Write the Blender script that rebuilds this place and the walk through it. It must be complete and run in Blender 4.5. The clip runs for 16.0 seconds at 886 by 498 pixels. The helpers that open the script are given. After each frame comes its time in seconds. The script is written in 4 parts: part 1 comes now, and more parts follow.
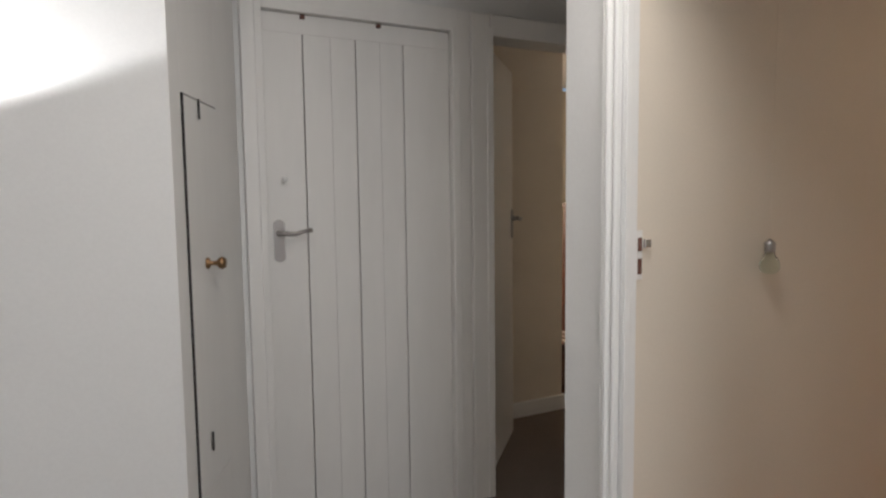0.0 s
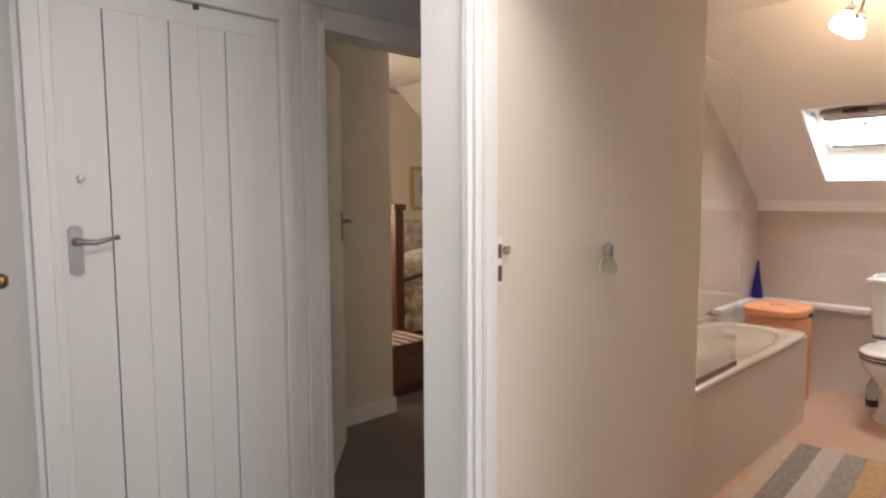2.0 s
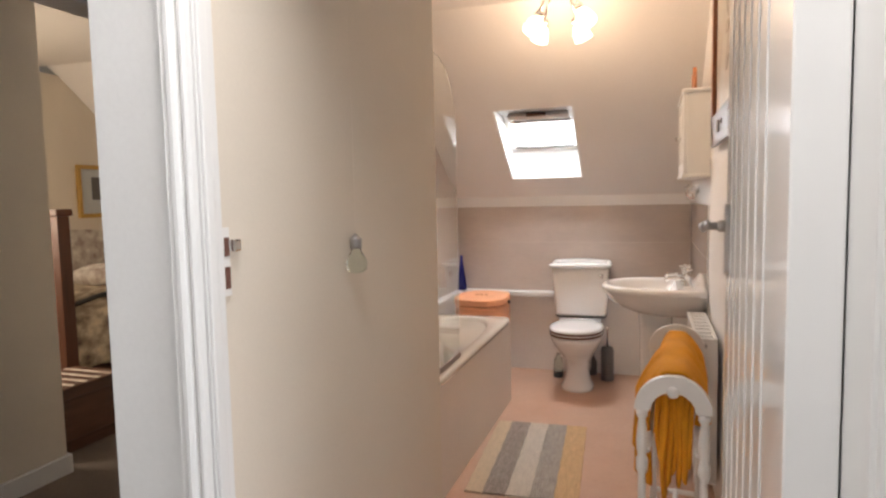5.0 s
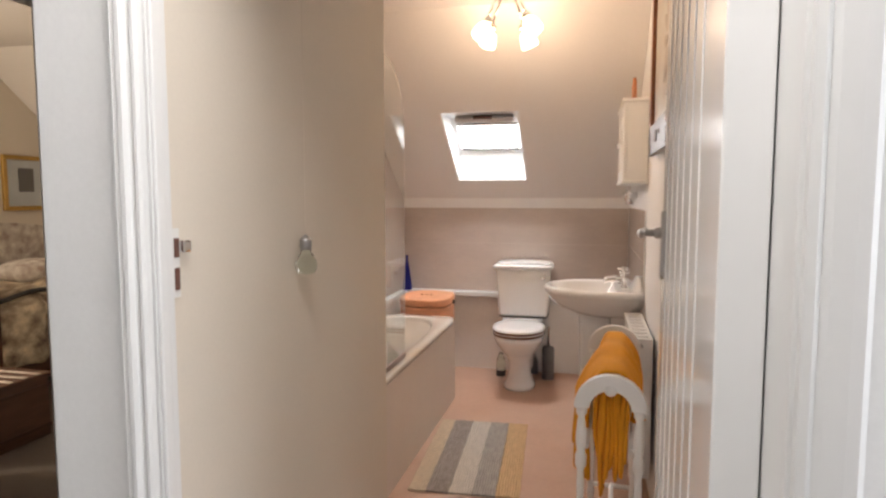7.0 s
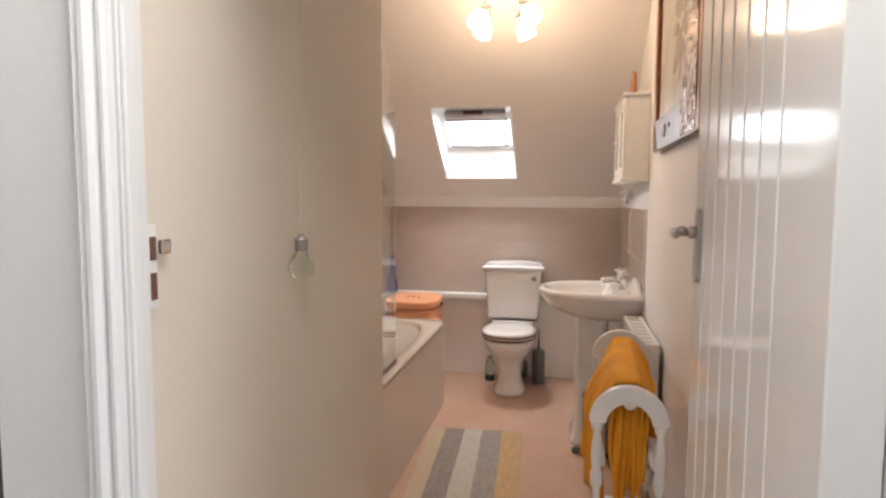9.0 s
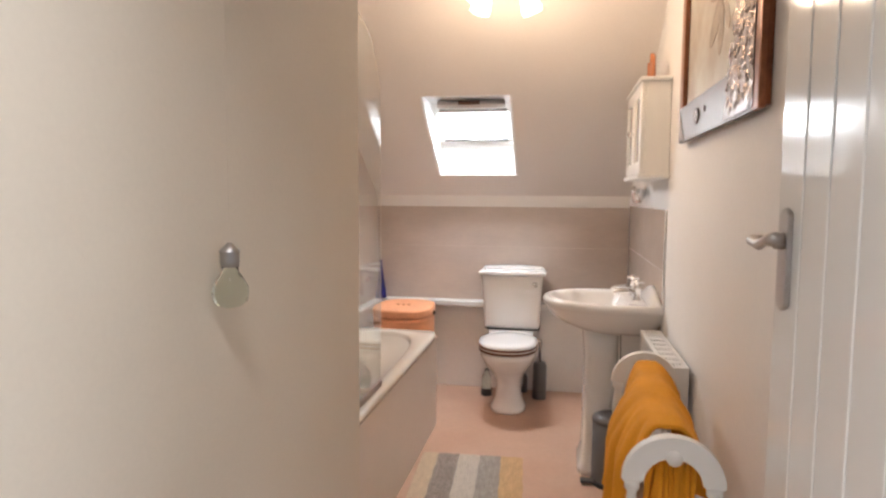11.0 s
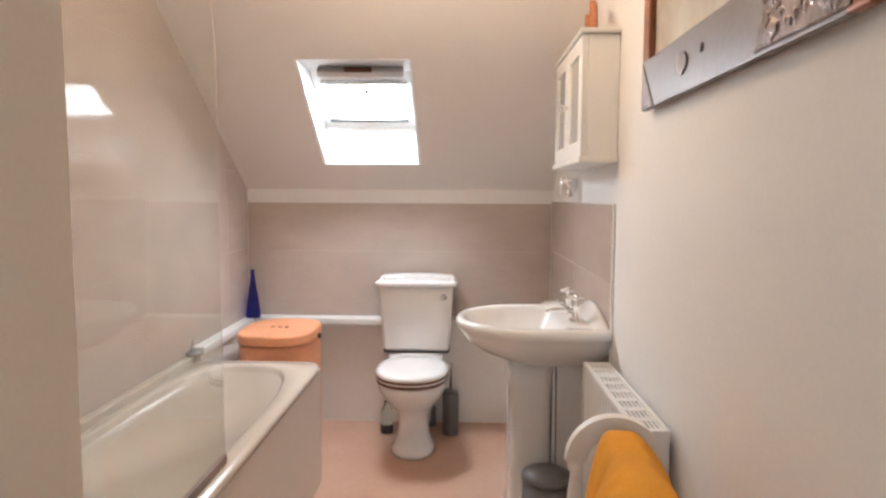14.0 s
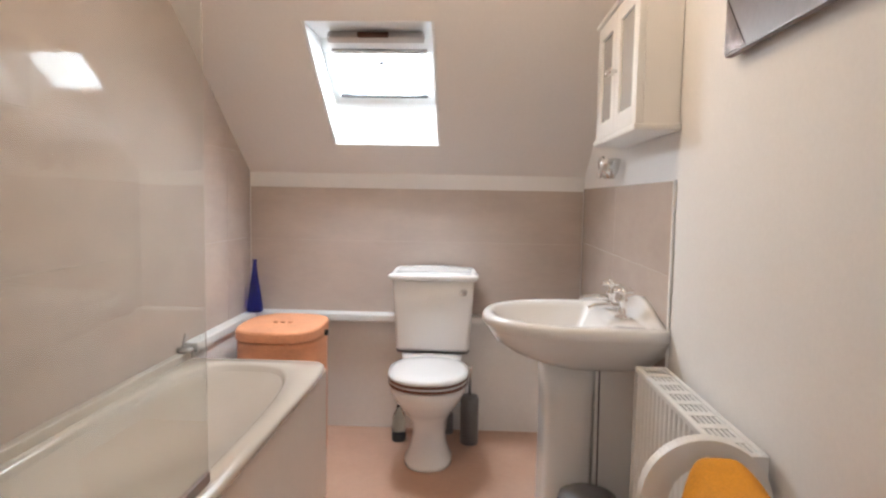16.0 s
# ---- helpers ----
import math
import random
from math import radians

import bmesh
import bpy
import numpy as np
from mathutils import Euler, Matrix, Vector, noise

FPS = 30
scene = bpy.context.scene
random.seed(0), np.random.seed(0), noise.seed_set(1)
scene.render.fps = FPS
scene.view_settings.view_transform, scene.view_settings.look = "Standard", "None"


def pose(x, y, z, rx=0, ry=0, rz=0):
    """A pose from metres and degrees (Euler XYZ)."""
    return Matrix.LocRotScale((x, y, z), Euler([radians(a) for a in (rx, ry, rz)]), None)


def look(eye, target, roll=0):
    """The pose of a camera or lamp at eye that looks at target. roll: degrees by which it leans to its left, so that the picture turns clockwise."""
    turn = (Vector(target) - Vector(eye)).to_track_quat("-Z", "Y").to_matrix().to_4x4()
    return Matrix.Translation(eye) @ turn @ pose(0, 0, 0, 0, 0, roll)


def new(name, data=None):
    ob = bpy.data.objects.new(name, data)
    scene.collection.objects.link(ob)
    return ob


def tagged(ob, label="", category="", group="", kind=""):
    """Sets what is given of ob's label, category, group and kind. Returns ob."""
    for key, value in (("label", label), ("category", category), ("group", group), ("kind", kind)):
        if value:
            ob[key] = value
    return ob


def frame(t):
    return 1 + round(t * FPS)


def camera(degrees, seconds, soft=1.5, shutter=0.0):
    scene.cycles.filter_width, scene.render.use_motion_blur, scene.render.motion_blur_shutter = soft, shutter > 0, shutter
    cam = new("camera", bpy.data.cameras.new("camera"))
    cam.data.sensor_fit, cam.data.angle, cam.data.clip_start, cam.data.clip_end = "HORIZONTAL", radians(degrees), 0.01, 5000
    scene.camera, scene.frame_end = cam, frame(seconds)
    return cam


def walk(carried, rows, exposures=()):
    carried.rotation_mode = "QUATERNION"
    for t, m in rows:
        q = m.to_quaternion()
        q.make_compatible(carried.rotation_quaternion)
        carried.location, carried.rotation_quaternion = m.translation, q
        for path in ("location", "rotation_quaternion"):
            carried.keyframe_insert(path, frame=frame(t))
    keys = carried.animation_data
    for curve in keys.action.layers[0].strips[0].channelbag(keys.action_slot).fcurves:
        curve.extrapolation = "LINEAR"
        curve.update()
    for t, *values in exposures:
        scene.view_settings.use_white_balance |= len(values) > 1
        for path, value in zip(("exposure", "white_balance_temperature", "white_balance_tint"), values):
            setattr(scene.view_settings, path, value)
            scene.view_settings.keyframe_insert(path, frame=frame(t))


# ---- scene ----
cam = camera(71.0, 16.0, soft=2.4)
PATH = [
    (0, (0.1, 0.214, 1.404), (1.004, 1.99, 1.236), -0.7),
    (0.5, (0.059, 0.262, 1.407), (1.158, 1.925, 1.236), -0.5),
    (1, (0.035, 0.302, 1.416), (1.278, 1.859, 1.244), -0.2),
    (1.5, (0.039, 0.336, 1.42), (1.371, 1.818, 1.244), -0.7),
    (2, (0.076, 0.357, 1.418), (1.465, 1.786, 1.243), -0.3),
    (2.5, (0.144, 0.406, 1.406), (1.582, 1.785, 1.23), -0.4),
    (3, (0.226, 0.472, 1.397), (1.732, 1.777, 1.223), -0.2),
    (3.5, (0.294, 0.518, 1.4), (1.888, 1.713, 1.224), -0.4),
    (4, (0.335, 0.576, 1.387), (2.061, 1.571, 1.214), -0.4),
    (4.5, (0.317, 0.626, 1.371), (2.15, 1.409, 1.202), -0.8),
    (5, (0.295, 0.614, 1.362), (2.185, 1.245, 1.199), -1.2),
    (7.5, (0.267, 0.624, 1.374), (2.208, 1.076, 1.205), 0.0),
    (8, (0.29, 0.668, 1.365), (2.233, 1.108, 1.198), -0.1),
    (8.5, (0.333, 0.707, 1.362), (2.284, 1.113, 1.194), 0.1),
    (11, (0.782, 0.802, 1.351), (2.742, 1.166, 1.183), 0.4),
    (11.5, (0.831, 0.823, 1.355), (2.793, 1.175, 1.189), 0.4),
    (12, (0.948, 0.81, 1.346), (2.921, 1.087, 1.18), 0.2),
    (12.5, (1.09, 0.775, 1.34), (3.069, 1.011, 1.174), 0.3),
    (13, (1.248, 0.78, 1.333), (3.229, 0.996, 1.163), 0.5),
    (13.5, (1.412, 0.819, 1.328), (3.397, 0.988, 1.157), 0.5),
    (14, (1.544, 0.85, 1.322), (3.536, 0.91, 1.154), 0.3),
    (14.5, (1.634, 0.86, 1.291), (3.628, 0.848, 1.132), 0.6),
    (15, (1.732, 0.858, 1.258), (3.725, 0.831, 1.092), 0.7),
    (15.5, (1.808, 0.879, 1.244), (3.801, 0.884, 1.08), 0.8),
    (16, (1.852, 0.911, 1.236), (3.843, 1.003, 1.074), 1.0),
]
walk(cam, [(t, look(eye, target, roll)) for t, eye, target, roll in PATH],
     exposures=[(0.0, -0.74, 6600, 11), (0.5, -0.58, 6600, 11), (1.0, -0.36, 6650, 11), (1.6, -0.24, 6750, 13), (2.2, -0.18, 6750, 13),
                (4.0, -0.10, 6450, 12), (8.5, -0.18, 6500, 12), (11.0, 0.06, 6250, 11), (13.0, 0.10, 6100, 10), (14.5, 0.08, 5950, 9), (16.0, 0.0, 5850, 7)])
import bmesh
import random
from math import sin, cos, pi, atan2, hypot
random.seed(7)

# ---- world and large lights ----
SLOPE_X, SLOPE_Z, RISE = 5.13, 1.36, 0.71      # foot of the roof slope and its rise
CEIL = 2.40
ALPHA = atan2(RISE, 1.0)

world = bpy.data.worlds.new("sky")
scene.world = world
world.use_nodes = True
wn = world.node_tree
sky = wn.nodes.new("ShaderNodeTexSky")
sky.sky_type = 'NISHITA'
sky.sun_disc = False
sky.sun_elevation = radians(42)
sky.sun_rotation = radians(200)
wn.links.new(sky.outputs[0], wn.nodes["Background"].inputs[0])
wn.nodes["Background"].inputs[1].default_value = 0.13


def lamp(name, kind, at, target, watts, colour, **more):
    data = bpy.data.lights.new(name, kind)
    data.energy = watts
    data.color = colour
    for key, value in more.items():
        if key == "size":
            data.size = value
        elif key == "size_y":
            data.shape = 'RECTANGLE'
            data.size_y = value
        elif key == "soft":
            data.shadow_soft_size = value
        elif key == "spot":
            data.spot_size = radians(value)
            data.spot_blend = 0.12
    ob = new(name, data)
    ob.matrix_world = look(at, target)
    return ob


NX, NZ = sin(ALPHA), cos(ALPHA)                # outward normal of the slope
sun = bpy.data.lights.new("sun", 'SUN')
sun.energy, sun.angle, sun.color = 1.2, radians(12), (1.0, 0.95, 0.88)
sun_ob = new("sun", sun)
sun_ob.matrix_world = look((0, 0, 10), (-1.5, -5.5, 4.2))
SKD = 0.17                                     # depth of the roof window behind the slope
SKM = (4.335 + (0.239 + 0.165) * cos(ALPHA) + NX * 0.195, 1.34, SLOPE_Z + RISE * (SLOPE_X - 4.335) - 0.404 * sin(ALPHA) + NZ * 0.195)
lamp("skylight_daylight", 'AREA', SKM, (SKM[0] - NX, SKM[1], SKM[2] - NZ), 19, (0.95, 0.98, 1.0), size=0.32, size_y=0.32)
# added cool fill from behind the walker, brightens the landing doors and wall
lamp("landing_cool_fill", 'AREA', (0.50, -1.28, 1.55), (0.3, 1.6, 1.3), 29, (0.92, 0.96, 1.0), size=0.85, size_y=1.1)
# added overhead fill for the plank door and doorway, no fitting is seen
lamp("landing_overhead_fill", 'AREA', (0.72, 0.85, 2.355), (0.72, 0.85, 0), 14, (1.0, 0.96, 0.91), size=0.30)
# added warm fill that brightens the bedroom, there is no window here
lamp("bedroom_warm_fill", 'AREA', (2.2, 5.05, 1.5), (3.4, 3.4, 0.9), 70, (1.0, 0.83, 0.62), size=0.9, size_y=0.9)
# upward spot added to cast the curved glow on the stub wall
lamp("wall_glow_uplight", 'SPOT', (-0.36, 1.70, 1.465), (-0.36, 1.705, 3.0), 34, (0.97, 0.98, 1.0), soft=0.02, spot=132)
HEADS = [(3.32, 1.12, 2.18), (3.49, 0.96, 2.18), (3.53, 1.13, 2.20), (3.34, 0.93, 2.20)]
for n, (hx, hy, hz) in enumerate(HEADS):
    lamp("spot_bulb_light", 'POINT', (hx, hy, hz - 0.045), (hx, hy, 0), 2.9, (1.0, 0.75, 0.53), soft=0.035)


# ---- materials ----
def mat(name, colour, rough=0.5, metal=0.0, grain=0.05, scale=40.0, bump=0.05, stain=0.06, stain_scale=3.0, stretch=(1, 1, 1), coat=0.0, vary=0.0, tint=None, shine=0.5):
    m = bpy.data.materials.new(name)
    m.use_nodes = True
    t = m.node_tree
    b = t.nodes["Principled BSDF"]
    co = t.nodes.new("ShaderNodeTexCoord")
    mp = t.nodes.new("ShaderNodeMapping")
    mp.inputs["Scale"].default_value = stretch
    mp.inputs["Location"].default_value = (0.37, 0.23, 0.41)
    t.links.new(co.outputs["Object"], mp.inputs[0])
    fine = t.nodes.new("ShaderNodeTexNoise")
    fine.inputs["Scale"].default_value = scale
    fine.inputs["Detail"].default_value = 5
    wide = t.nodes.new("ShaderNodeTexNoise")
    wide.inputs["Scale"].default_value = stain_scale
    wide.inputs["Detail"].default_value = 4
    t.links.new(mp.outputs[0], fine.inputs[0])
    t.links.new(mp.outputs[0], wide.inputs[0])

    def shade(c, k):
        return tuple(min(1, v * k) for v in c) + (1,)

    r1 = t.nodes.new("ShaderNodeValToRGB")
    r1.color_ramp.elements[0].position, r1.color_ramp.elements[1].position = 0.3, 0.7
    r1.color_ramp.elements[0].color = shade(tint or colour, 1 - stain)
    r1.color_ramp.elements[1].color = shade(colour, 1 + stain * 0.5)
    t.links.new(wide.outputs[0], r1.inputs[0])
    r2 = t.nodes.new("ShaderNodeValToRGB")
    r2.color_ramp.elements[0].position, r2.color_ramp.elements[1].position = 0.3, 0.7
    r2.color_ramp.elements[0].color = (1 - grain, 1 - grain, 1 - grain, 1)
    r2.color_ramp.elements[1].color = (1, 1, 1, 1)
    t.links.new(fine.outputs[0], r2.inputs[0])
    mix = t.nodes.new("ShaderNodeMix")
    mix.data_type, mix.blend_type = 'RGBA', 'MULTIPLY'
    mix.inputs[0].default_value = 1.0
    t.links.new(r1.outputs[0], mix.inputs[6])
    t.links.new(r2.outputs[0], mix.inputs[7])
    out = mix.outputs[2]
    if vary:
        info = t.nodes.new("ShaderNodeObjectInfo")
        hsv = t.nodes.new("ShaderNodeHueSaturation")
        rng = t.nodes.new("ShaderNodeMapRange")
        rng.inputs[3].default_value, rng.inputs[4].default_value = 1 - vary, 1 + vary
        t.links.new(info.outputs["Random"], rng.inputs[0])
        t.links.new(rng.outputs[0], hsv.inputs["Value"])
        t.links.new(out, hsv.inputs["Color"])
        out = hsv.outputs[0]
    t.links.new(out, b.inputs["Base Color"])
    rr = t.nodes.new("ShaderNodeMapRange")
    rr.inputs[3].default_value, rr.inputs[4].default_value = max(0.02, rough * 0.85), min(1, rough * 1.15)
    t.links.new(wide.outputs[0], rr.inputs[0])
    t.links.new(rr.outputs[0], b.inputs["Roughness"])
    b.inputs["Metallic"].default_value = metal
    b.inputs["Specular IOR Level"].default_value = shine
    b.inputs["Coat Weight"].default_value = coat
    if bump:
        bp = t.nodes.new("ShaderNodeBump")
        bp.inputs["Strength"].default_value = bump
        bp.inputs["Distance"].default_value = 0.003
        t.links.new(fine.outputs[0], bp.inputs["Height"])
        t.links.new(bp.outputs[0], b.inputs["Normal"])
    return m


def glass(name, colour, rough=0.0, ior=1.45):
    m = bpy.data.materials.new(name)
    m.use_nodes = True
    b = m.node_tree.nodes["Principled BSDF"]
    b.inputs["Base Color"].default_value = colour + (1,)
    b.inputs["Roughness"].default_value = rough
    b.inputs["IOR"].default_value = ior
    b.inputs["Transmission Weight"].default_value = 1.0
    return m


def glow(name, colour, power):
    m = bpy.data.materials.new(name)
    m.use_nodes = True
    b = m.node_tree.nodes["Principled BSDF"]
    b.inputs["Base Color"].default_value = colour + (1,)
    b.inputs["Emission Color"].default_value = colour + (1,)
    b.inputs["Emission Strength"].default_value = power
    return m


M_CREAM = mat("cream_emulsion", (0.74, 0.67, 0.575), 0.75, grain=0.03, scale=120, bump=0.08, stain=0.05, stain_scale=1.5)
M_WALL = mat("white_emulsion", (0.84, 0.825, 0.81), 0.7, grain=0.03, scale=110, bump=0.10, stain=0.04, stain_scale=1.3)
M_CEIL = mat("ceiling_emulsion", (0.80, 0.755, 0.72), 0.85, grain=0.03, scale=90, bump=0.12, stain=0.04, stain_scale=1.0)
M_LAND = mat("landing_emulsion", (0.80, 0.80, 0.79), 0.75, grain=0.03, scale=110, bump=0.1, stain=0.04, stain_scale=1.3)
M_GLOSS = mat("white_gloss_paint", (0.80, 0.80, 0.79), 0.34, grain=0.012, scale=30, bump=0.02, stain=0.04, stain_scale=2.5, stretch=(1, 1, 0.25))
M_DOORGLOSS = mat("white_door_gloss", (0.86, 0.86, 0.85), 0.10, grain=0.012, scale=9, bump=0.03, stain=0.03, stain_scale=2.5, stretch=(1, 1, 0.3))
M_SATIN = mat("white_satin_wood_paint", (0.85, 0.835, 0.81), 0.40, grain=0.025, scale=26, bump=0.05, stain=0.06, stain_scale=2.0, stretch=(1, 1, 0.2))
M_TILE = mat("beige_wall_tile", (0.53, 0.445, 0.39), 0.045, grain=0.04, scale=18, bump=0.03, stain=0.08, stain_scale=3.5, stretch=(1, 1, 2.5), vary=0.02, shine=0.30)
M_GROUT = mat("pale_grout", (0.60, 0.52, 0.465), 0.85, grain=0.1, scale=150, bump=0.2)
M_FLOOR = mat("pinkish_vinyl", (0.57, 0.385, 0.285), 0.30, grain=0.06, scale=35, bump=0.0, stain=0.09, stain_scale=2.4, tint=(0.57, 0.34, 0.235))
M_CARPET = mat("taupe_carpet", (0.22, 0.18, 0.155), 0.95, grain=0.35, scale=260, bump=0.6, stain=0.10, stain_scale=3)
M_PORC = mat("white_porcelain", (0.86, 0.85, 0.84), 0.10, grain=0.01, scale=15, bump=0.0, stain=0.02, stain_scale=2, coat=0.4)
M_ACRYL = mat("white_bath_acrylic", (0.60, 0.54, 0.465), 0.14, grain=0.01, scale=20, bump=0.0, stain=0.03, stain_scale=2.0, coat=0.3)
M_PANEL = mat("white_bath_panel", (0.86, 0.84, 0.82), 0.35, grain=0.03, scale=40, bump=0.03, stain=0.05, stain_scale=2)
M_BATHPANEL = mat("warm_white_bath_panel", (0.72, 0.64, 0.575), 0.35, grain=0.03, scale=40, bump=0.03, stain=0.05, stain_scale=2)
M_CHROME = mat("chrome", (0.80, 0.79, 0.78), 0.12, metal=1.0, grain=0.02, scale=60, bump=0.0, stain=0.04)
M_SATCHR = mat("satin_chrome", (0.40, 0.39, 0.39), 0.36, metal=1.0, grain=0.05, scale=120, bump=0.02, stain=0.05)
M_ALU = mat("brushed_aluminium", (0.56, 0.53, 0.51), 0.42, metal=0.5, grain=0.06, scale=80, bump=0.02, stain=0.05)
M_SEAL = mat("taupe_rubber_seal", (0.27, 0.19, 0.16), 0.45, grain=0.08, scale=80, bump=0.02)
M_DOORMETAL = mat("satin_door_metal", (0.52, 0.505, 0.50), 0.30, metal=1.0, grain=0.04, scale=120, bump=0.02, stain=0.05)
M_LEVER = mat("pale_satin_metal", (0.36, 0.335, 0.325), 0.36, metal=0.6, grain=0.05, scale=120, bump=0.02, stain=0.05)
M_BRASS = mat("aged_brass", (0.33, 0.20, 0.105), 0.28, metal=1.0, grain=0.15, scale=60, bump=0.03, stain=0.2)
M_DARK = mat("dark_gap", (0.03, 0.028, 0.026), 0.8, grain=0.1)
M_RUST = mat("rust_brown_iron", (0.16, 0.07, 0.05), 0.6, grain=0.2, scale=90, bump=0.1)
M_GREY = mat("grey_plastic", (0.15, 0.145, 0.15), 0.35, grain=0.08, scale=90, bump=0.04, stain=0.08)
M_BLACK = mat("black_plastic", (0.03, 0.03, 0.03), 0.4, grain=0.1, scale=80)
M_SEATWOOD = mat("mahogany_edge", (0.22, 0.08, 0.045), 0.25, grain=0.3, scale=30, bump=0.03, stain=0.2, coat=0.4)
M_BASKET = mat("orange_cane", (0.80, 0.36, 0.185), 0.55, grain=0.12, scale=55, bump=0.5, stain=0.15, stain_scale=6, stretch=(1, 1, 3))
M_BLUE = glass("cobalt_glass", (0.03, 0.04, 0.55), 0.05)
M_GLASS = glass("clear_glass", (0.97, 0.985, 0.975), 0.0, 1.3)
M_SCREEN = glass("tinted_screen_glass", (0.90, 0.915, 0.885), 0.0, 1.3)
M_GREENGLASS = glass("pale_green_glass", (0.86, 0.95, 0.90), 0.08, 1.25)
M_MUSTARD = mat("mustard_towelling", (0.86, 0.37, 0.015), 0.95, grain=0.16, scale=260, bump=0.6, stain=0.12, stain_scale=9)
M_FRAMEWOOD = mat("copper_brown_frame", (0.36, 0.13, 0.06), 0.30, metal=0.35, grain=0.35, scale=35, bump=0.5, stain=0.35, stain_scale=12)
M_PEWTER = mat("embossed_pewter", (0.36, 0.295, 0.275), 0.20, metal=0.9, grain=0.45, scale=38, bump=1.0, stain=0.3, stain_scale=18)
M_PEWFLAT = mat("flat_pewter", (0.20, 0.165, 0.155), 0.42, metal=0.35, grain=0.1, scale=60, bump=0.15, stain=0.15)
M_PRINT = mat("faded_print", (0.66, 0.67, 0.60), 0.35, grain=0.10, scale=16, bump=0.0, stain=0.12, stain_scale=6, tint=(0.58, 0.48, 0.38))
M_FROST = mat("frosted_panel", (0.46, 0.44, 0.42), 0.25, grain=0.05, scale=60, bump=0.05, stain=0.08)
M_TERRA = mat("terracotta_wood", (0.55, 0.20, 0.08), 0.5, grain=0.25, scale=40, bump=0.1, stain=0.2)
M_RUGCREAM = mat("cream_rug_weave", (0.74, 0.60, 0.44), 0.95, grain=0.35, scale=120, bump=1.0, stain=0.12, stain_scale=14, stretch=(1, 4, 1))
M_RUGWHITE = mat("off_white_rug_weave", (0.70, 0.64, 0.57), 0.95, grain=0.3, scale=120, bump=1.0, stain=0.12, stain_scale=14, stretch=(1, 4, 1))
M_RUGGREY = mat("grey_rug_weave", (0.45, 0.385, 0.34), 0.95, grain=0.55, scale=110, bump=1.0, stain=0.25, stain_scale=20, stretch=(1, 3, 1))
M_RUGPALE = mat("pale_grey_rug_weave", (0.50, 0.455, 0.41), 0.95, grain=0.5, scale=110, bump=1.0, stain=0.2, stain_scale=20, stretch=(1, 3, 1))
M_RUGGOLD = mat("gold_rug_weave", (0.74, 0.50, 0.27), 0.95, grain=0.35, scale=120, bump=1.0, stain=0.15, stain_scale=14, stretch=(1, 4, 1))
M_DARKWOOD = mat("dark_oak", (0.10, 0.035, 0.018), 0.35, grain=0.4, scale=22, bump=0.1, stain=0.3, stretch=(1, 1, 0.15))
M_TRUNK = mat("trunk_wood", (0.13, 0.055, 0.03), 0.5, grain=0.4, scale=25, bump=0.15, stain=0.3, stretch=(0.2, 1, 1))
M_LINEN = mat("pillow_linen", (0.72, 0.69, 0.62), 0.9, grain=0.12, scale=160, bump=0.3, stain=0.3, stain_scale=14, tint=(0.55, 0.42, 0.36))
M_QUILT = mat("floral_quilt", (0.66, 0.56, 0.40), 0.9, grain=0.25, scale=140, bump=0.4, stain=0.55, stain_scale=11, tint=(0.30, 0.19, 0.15))
M_GOLD = mat("gilt_frame", (0.60, 0.38, 0.12), 0.35, metal=0.7, grain=0.3, scale=50, bump=0.3, stain=0.2)
M_MOUNT = mat("picture_mount", (0.58, 0.62, 0.64), 0.7, grain=0.05)
M_BULB = glow("warm_lit_glass", (1.0, 0.72, 0.42), 9.0)
M_SKYWHITE = glow("bright_overcast_sky", (0.97, 0.99, 1.0), 2.0)


# ---- mesh builders ----
def bm_box(x0, y0, z0, x1, y1, z1, bevel=0.0, bm=None, seg=2):
    own = bm is None
    bm = bm or bmesh.new()
    v = [bm.verts.new((x, y, z)) for x in (x0, x1) for y in (y0, y1) for z in (z0, z1)]
    faces = [bm.faces.new([v[i] for i in q]) for q in ((0, 1, 3, 2), (4, 6, 7, 5), (0, 4, 5, 1), (2, 3, 7, 6), (0, 2, 6, 4), (1, 5, 7, 3))]
    if bevel:
        edges = list({e for f in faces for e in f.edges})
        bmesh.ops.bevel(bm, geom=edges, offset=bevel, segments=seg, profile=0.6, affect='EDGES')
    return bm


def bm_loft(rings, cap=True, bm=None):
    """Joins rings of equal length, each a list of points."""
    bm = bm or bmesh.new()
    vs = [[bm.verts.new(p) for p in ring] for ring in rings]
    n = len(rings[0])
    for a, b in zip(vs, vs[1:]):
        for i in range(n):
            bm.faces.new((a[i], a[(i + 1) % n], b[(i + 1) % n], b[i]))
    if cap:
        bm.faces.new(vs[0][::-1])
        bm.faces.new(vs[-1])
    return bm


def bm_lathe(profile, at=(0, 0, 0), n=24, axis="z", bm=None, cap=True):
    def place(r, h, a):
        u, v = r * cos(a), r * sin(a)
        if axis == "z":
            return (at[0] + u, at[1] + v, at[2] + h)
        if axis == "y":
            return (at[0] + v, at[1] + h, at[2] + u)
        return (at[0] + h, at[1] + u, at[2] + v)
    return bm_loft([[place(r, h, 2 * pi * i / n) for i in range(n)] for r, h in profile], cap, bm)


